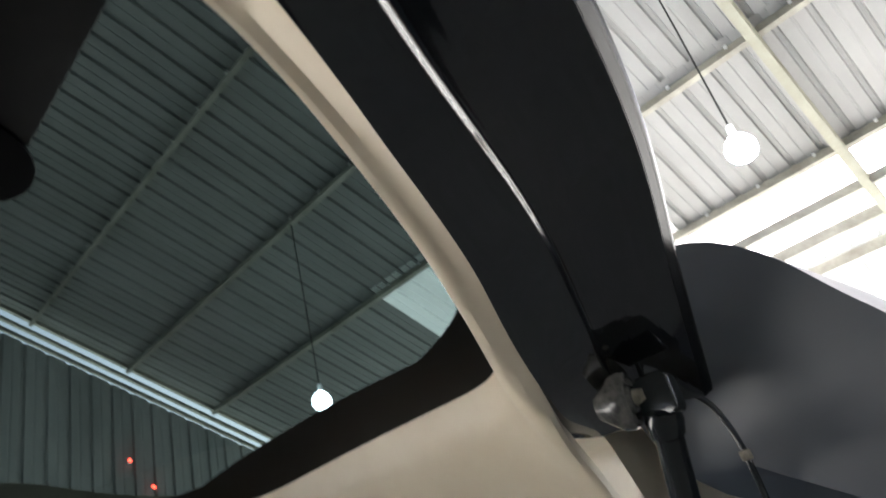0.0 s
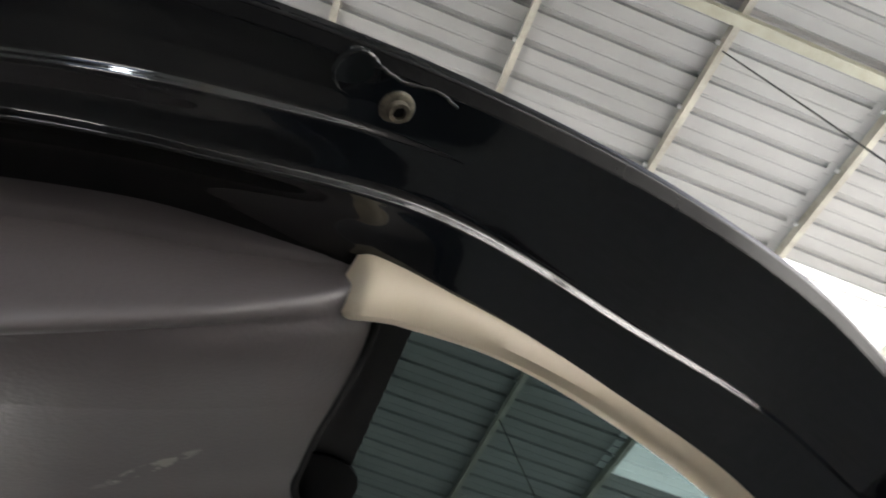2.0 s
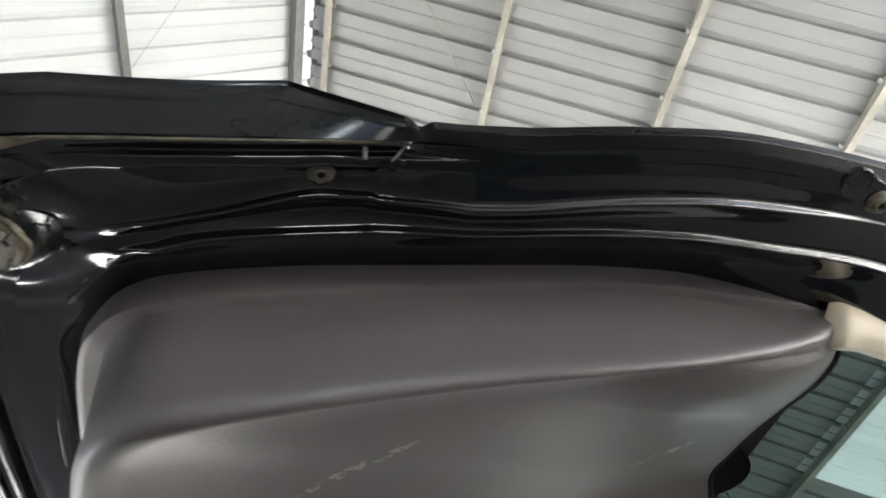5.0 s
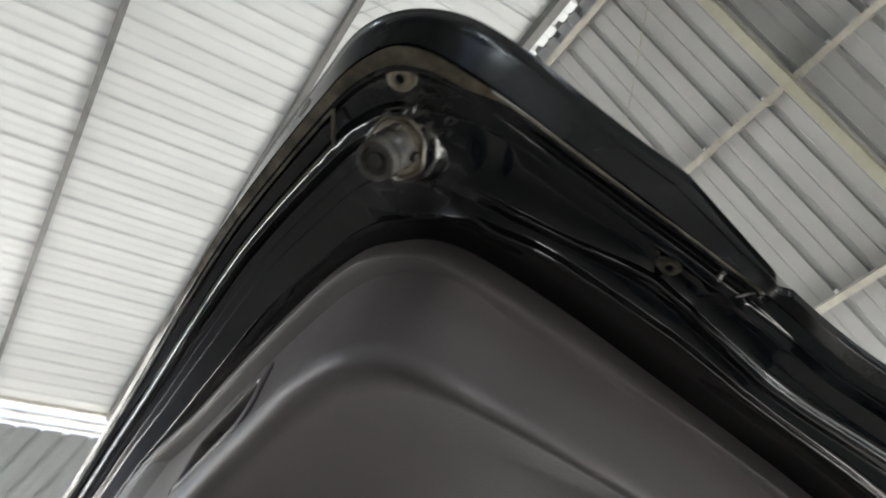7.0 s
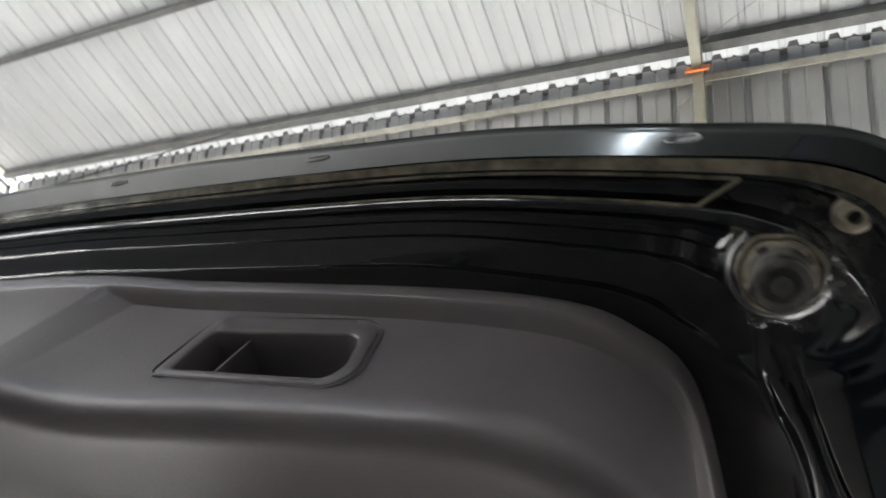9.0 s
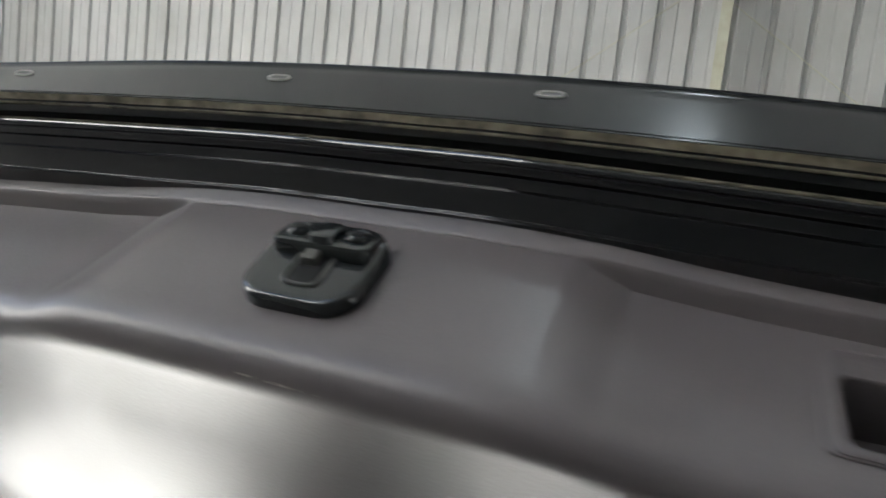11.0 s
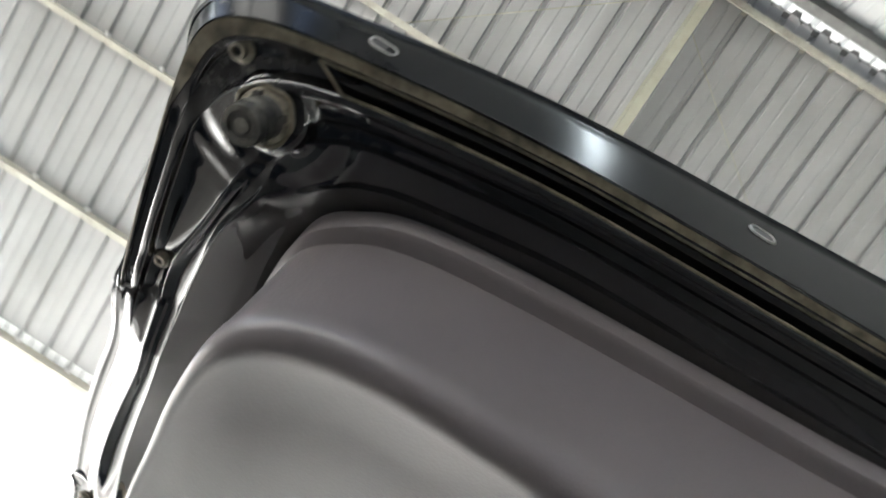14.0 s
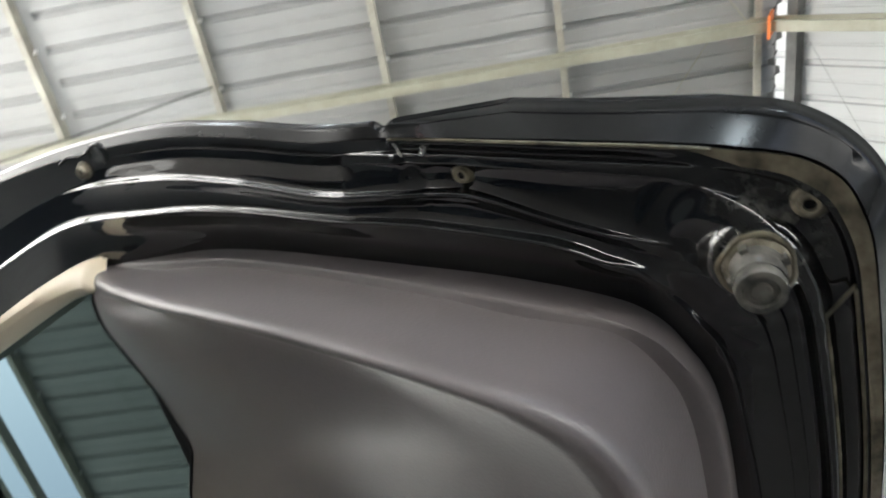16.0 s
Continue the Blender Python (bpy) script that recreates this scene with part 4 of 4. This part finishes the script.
# release latch in its recess in the middle of the lining
def rounded(w, h, r, n=6):
    out = []
    for cx, cz, a in ((w / 2 - r, h / 2 - r, 0), (-w / 2 + r, h / 2 - r, 90), (-w / 2 + r, -h / 2 + r, 180), (w / 2 - r, -h / 2 + r, 270)):
        out += [(cx + r * math.cos(radians(a + 90 * k / n)), cz + r * math.sin(radians(a + 90 * k / n))) for k in range(n + 1)]
    return out


WALL = Matrix.Translation((0, 0.1875, -0.038)) @ Matrix.Rotation(radians(8), 4, "X")


def plate(outline, y0, y1, m):
    bm = bmesh.new()
    a = [bm.verts.new(m @ Vector((x, y0, z))) for x, z in outline]
    b = [bm.verts.new(m @ Vector((x, y1, z))) for x, z in outline]
    bm.faces.new(a)
    bm.faces.new(b[::-1])
    for i in range(len(a)):
        j = (i + 1) % len(a)
        bm.faces.new((a[j], a[i], b[i], b[j]))
    bmesh.ops.recalc_face_normals(bm, faces=bm.faces[:])
    return bm


def dome(outline_of, keys, m):
    """A moulded block: outlines (shrink, depth) stacked toward the viewer and capped."""
    rows = [[m @ Vector((x * k, y, z * k)) for x, z in outline_of] for k, y in keys]
    bm = grid(rows, closed=True)
    bm.verts.ensure_lookup_table()
    bm.faces.new(bm.verts[len(bm.verts) - len(outline_of):])
    bmesh.ops.recalc_face_normals(bm, faces=bm.faces[:])
    return bm


latch = part("latch", dome(rounded(0.066, 0.063, 0.019, 8), [(1, 0.02), (1, -0.002), (0.985, -0.0045), (0.95, -0.006), (0.90, -0.0066), (0.80, -0.0066)], WALL), latch_black, gate, "glossy black tailgate latch housing")
SHELF = WALL @ Matrix.Translation((0, -0.0062, 0.0135)) @ Matrix.Rotation(radians(-14), 4, "X")
part("latch_shelf", dome(rounded(0.056, 0.024, 0.005), [(1, 0.008), (1, -0.0028), (0.985, -0.0042), (0.95, -0.005), (0.88, -0.0052)], SHELF), latch_black, latch)
for x in (-0.017, 0.0175):
    screw = part("screw", lathe([(0.0068, 0), (0.0066, 0.0016), (0.0058, 0.0024), (0.0050, 0.0018), (0.0042, 0.0018), (0.0036, 0.0026), (0.002, 0.0026)], SHELF @ Vector((x, -0.0048, 0.001)), SHELF.to_3x3() @ Vector((0, -1, 0)), 28), latch_black, latch)
part("latch_ramp", dome(rounded(0.014, 0.020, 0.004), [(1, 0.004), (1, -0.005), (0.92, -0.0075), (0.7, -0.0082)], SHELF @ Matrix.Translation((0.0005, -0.001, -0.001))), latch_black, latch)
# no real opening: the mouth's shade is a near-black cap
part("latch_mouth", dome(rounded(0.0135, 0.021, 0.003), [(1, 0.002), (0.98, -0.0004)], WALL @ Matrix.Translation((0.001, -0.0070, -0.0085))), hole_dark, latch, "near-black cap standing for the shaded mouth of the latch")
slot = spline([(-0.0085, -0.0068, 0.004), (-0.0087, -0.0070, -0.006), (-0.0085, -0.0070, -0.0145), (-0.0065, -0.0070, -0.0185), (0.001, -0.0070, -0.0195), (0.0085, -0.0070, -0.0185), (0.0105, -0.0070, -0.0145), (0.0107, -0.0070, -0.006), (0.0105, -0.0068, 0.004)], 40)
part("slot_rim", tube([WALL @ p for p in slot], 0.0012, 8), latch_grey, latch, "worn grey rim of the latch slot")
part("catch", dome(rounded(0.0085, 0.0085, 0.0015), [(1, 0.002), (1, -0.0045), (0.85, -0.006)], WALL @ Matrix.Translation((-0.001, -0.0055, -0.0015))), latch_grey, latch, "grey catch in the latch mouth")

# pull pocket in the lining: a rim round a hollow with a dividing web
POCKET = Matrix.Translation((0.296, 0.2160, -0.0285)) @ Matrix.Rotation(radians(2.3), 4, "Z") @ Matrix.Rotation(radians(4.5), 4, "X")
outer_rim = [(-0.062, -0.030), (-0.063, 0.0305), (0.046, 0.0315), (0.057, 0.023), (0.064, -0.017), (0.055, -0.0305)]
inner_rim = [(-0.053, -0.0245), (-0.055, 0.0135), (0.044, 0.0155), (0.050, 0.011), (0.055, -0.014), (0.049, -0.0245)]


def eased(poly, r, n=6):
    """The outline with its corners rounded."""
    out = []
    for i, q in enumerate(poly):
        p, a, b = Vector(q), Vector(poly[i - 1]), Vector(poly[(i + 1) % len(poly)])
        u, v = p + (a - p).normalized() * r, p + (b - p).normalized() * r
        out += [u * (1 - t) ** 2 + p * (2 * t * (1 - t)) + v * t * t for t in [k / n for k in range(n + 1)]]
    return out


outer_rim, inner_rim = eased(outer_rim, 0.0075), eased(inner_rim, 0.0055)
loops = [(outer_rim, 1.05, 0.004), (outer_rim, 1.045, -0.0002), (outer_rim, 1.030, -0.0006), (outer_rim, 1.022, 0.0026), (outer_rim, 1.002, 0.0026), (outer_rim, 0.994, -0.0002), (outer_rim, 0.97, -0.0009), (inner_rim, 1.05, -0.0009), (inner_rim, 1.02, -0.0004), (inner_rim, 1.0, 0.0008), (inner_rim, 0.97, 0.012), (inner_rim, 0.90, 0.034)]
bm = grid([[POCKET @ Vector((x * s, y, z * s)) for x, z in o] for o, s, y in loops], closed=True)
bm.verts.ensure_lookup_table()
bm.faces.new(bm.verts[len(bm.verts) - len(inner_rim):])
bmesh.ops.recalc_face_normals(bm, faces=bm.faces[:])
pocket = part("pull_pocket", bm, plastic, lining_ob, "hollow hand pocket with a grooved flush rim")
part("pocket_web", box(bmesh.new(), -0.0275, -0.0262, 0.004, 0.033, -0.023, 0.012, POCKET), plastic, pocket, smooth=False)

# clear plug and torn sealer on the side flange
for sx in (-1, 1):
    part("clear_plug", lathe([(0.0105, -0.002), (0.0105, 0.0012), (0.0098, 0.0020), (0.0086, 0.0012), (0.004, 0.0016)], (sx * 0.6015, 0.663, seat(0.6015, 0.663) + 0.001), (0, 0, -1), 28), latch_black, gate, "dark glossy blanking plug")
    strip = [(0.6105, 0.672, 0.006), (0.606, 0.684, 0.003), (0.6055, 0.700, 0.002), (0.600, 0.711, 0.0)]
    edge = spline([(x - 0.004, y, seat(x - 0.004, y) - 0.0004) for x, y, z in strip], 18)
    bm = tube([Vector((sx * p.x, p.y + 0.0006 * math.sin(k * 2.1), p.z)) for k, p in enumerate(edge)], 0.0009, 8)
    part("sealer_patch", bm, clear_sealer, gate, "torn pale sealer on the flange")

# gas strut and its upper mount
def strut(sx):
    ob = tagged(new("gas_strut"), "black gas strut between the tailgate and the body", "gas strut", "gas struts")
    at = lambda x, y, z: Vector((sx * x, y, Z0 + z))
    pin, top, low = at(0.384, 1.141, -0.160), at(0.402, 1.152, -0.183), at(0.345, 1.225, -0.34)
    part("mount", lathe([(0.010, -0.024), (0.020, -0.010), (0.0225, -0.006), (0.0232, 0.0), (0.0215, 0.004), (0.0165, 0.0052), (0.0150, 0.0020), (0.0120, 0.0024), (0.0105, 0.0062), (0.0050, 0.0066)], pin, (sx * 0.98, 0.16, -0.07), 32), rubber, ob, "dusty round mount of the strut")
    part("pin", tube([pin, at(0.398, 1.146, -0.160)], 0.0065, 14), zinc, ob)
    part("yoke", dome(rounded(0.030, 0.034, 0.006), [(1, 0.008), (1, -0.006), (0.92, -0.008), (0.7, -0.0085)], Matrix.Translation(at(0.406, 1.150, -0.164))), latch_black, ob)
    part("socket", lathe([(0.008, -0.012), (0.0135, -0.009), (0.015, 0), (0.0135, 0.010), (0.010, 0.013)], top, low - top, 22), latch_black, ob)
    part("cylinder", tube([top.lerp(low, 0.06), top.lerp(low, 0.09), low], 0.0115, 18), latch_black, ob)
    part("lower_bracket", box(bmesh.new(), -0.014, 0.014, -0.01, 0.05, -0.012, 0.012, Matrix.Translation(low)), latch_black, ob, smooth=False)
    return ob


for sx in (-1, 1):
    strut(sx)
hose = spline([Vector(p) + UP for p in ((0.392, 1.170, -0.150), (0.413, 1.207, -0.168), (0.423, 1.215, -0.196), (0.425, 1.219, -0.231), (0.420, 1.232, -0.268), (0.404, 1.268, -0.292))], 40)
hose_ob = tagged(part("washer_hose", tube(hose, 0.0026, 10), latch_black), "thin black hose looped from the tailgate to the body", "hose")
part("hose_clip", lathe([(0.0036, -0.004), (0.0046, -0.003), (0.0046, 0.003), (0.0036, 0.004)], hose[21], hose[22] - hose[20], 16), zinc, hose_ob, "bright hose clip")


# lumps of overpainted sealer near the corner nuts
random.seed(7)
for sx in (-1, 1):
    for q in range(14):
        i = min(range(N), key=lambda n: (HEM[n].x - 0.594) ** 2 + (HEM[n].y - 0.178 - random.uniform(-0.02, 0.05)) ** 2)
        p = on_band(i, random.uniform(0.32, 0.75), 0.0)
        r = random.uniform(0.0012, 0.0032)
        bm = lathe([(r, -0.001), (r * 0.95, r * 0.15), (r * 0.7, r * 0.38), (r * 0.3, r * 0.5)], (sx * p.x, p.y, p.z), (0.1 * sx, -0.1, -1), 14)
        for v in bm.verts:
            v.co.x += (v.co.x - sx * p.x) * random.uniform(0.0, 0.8)
        part("sealer_lump", bm, paint, gate, "overpainted lump of sealer")
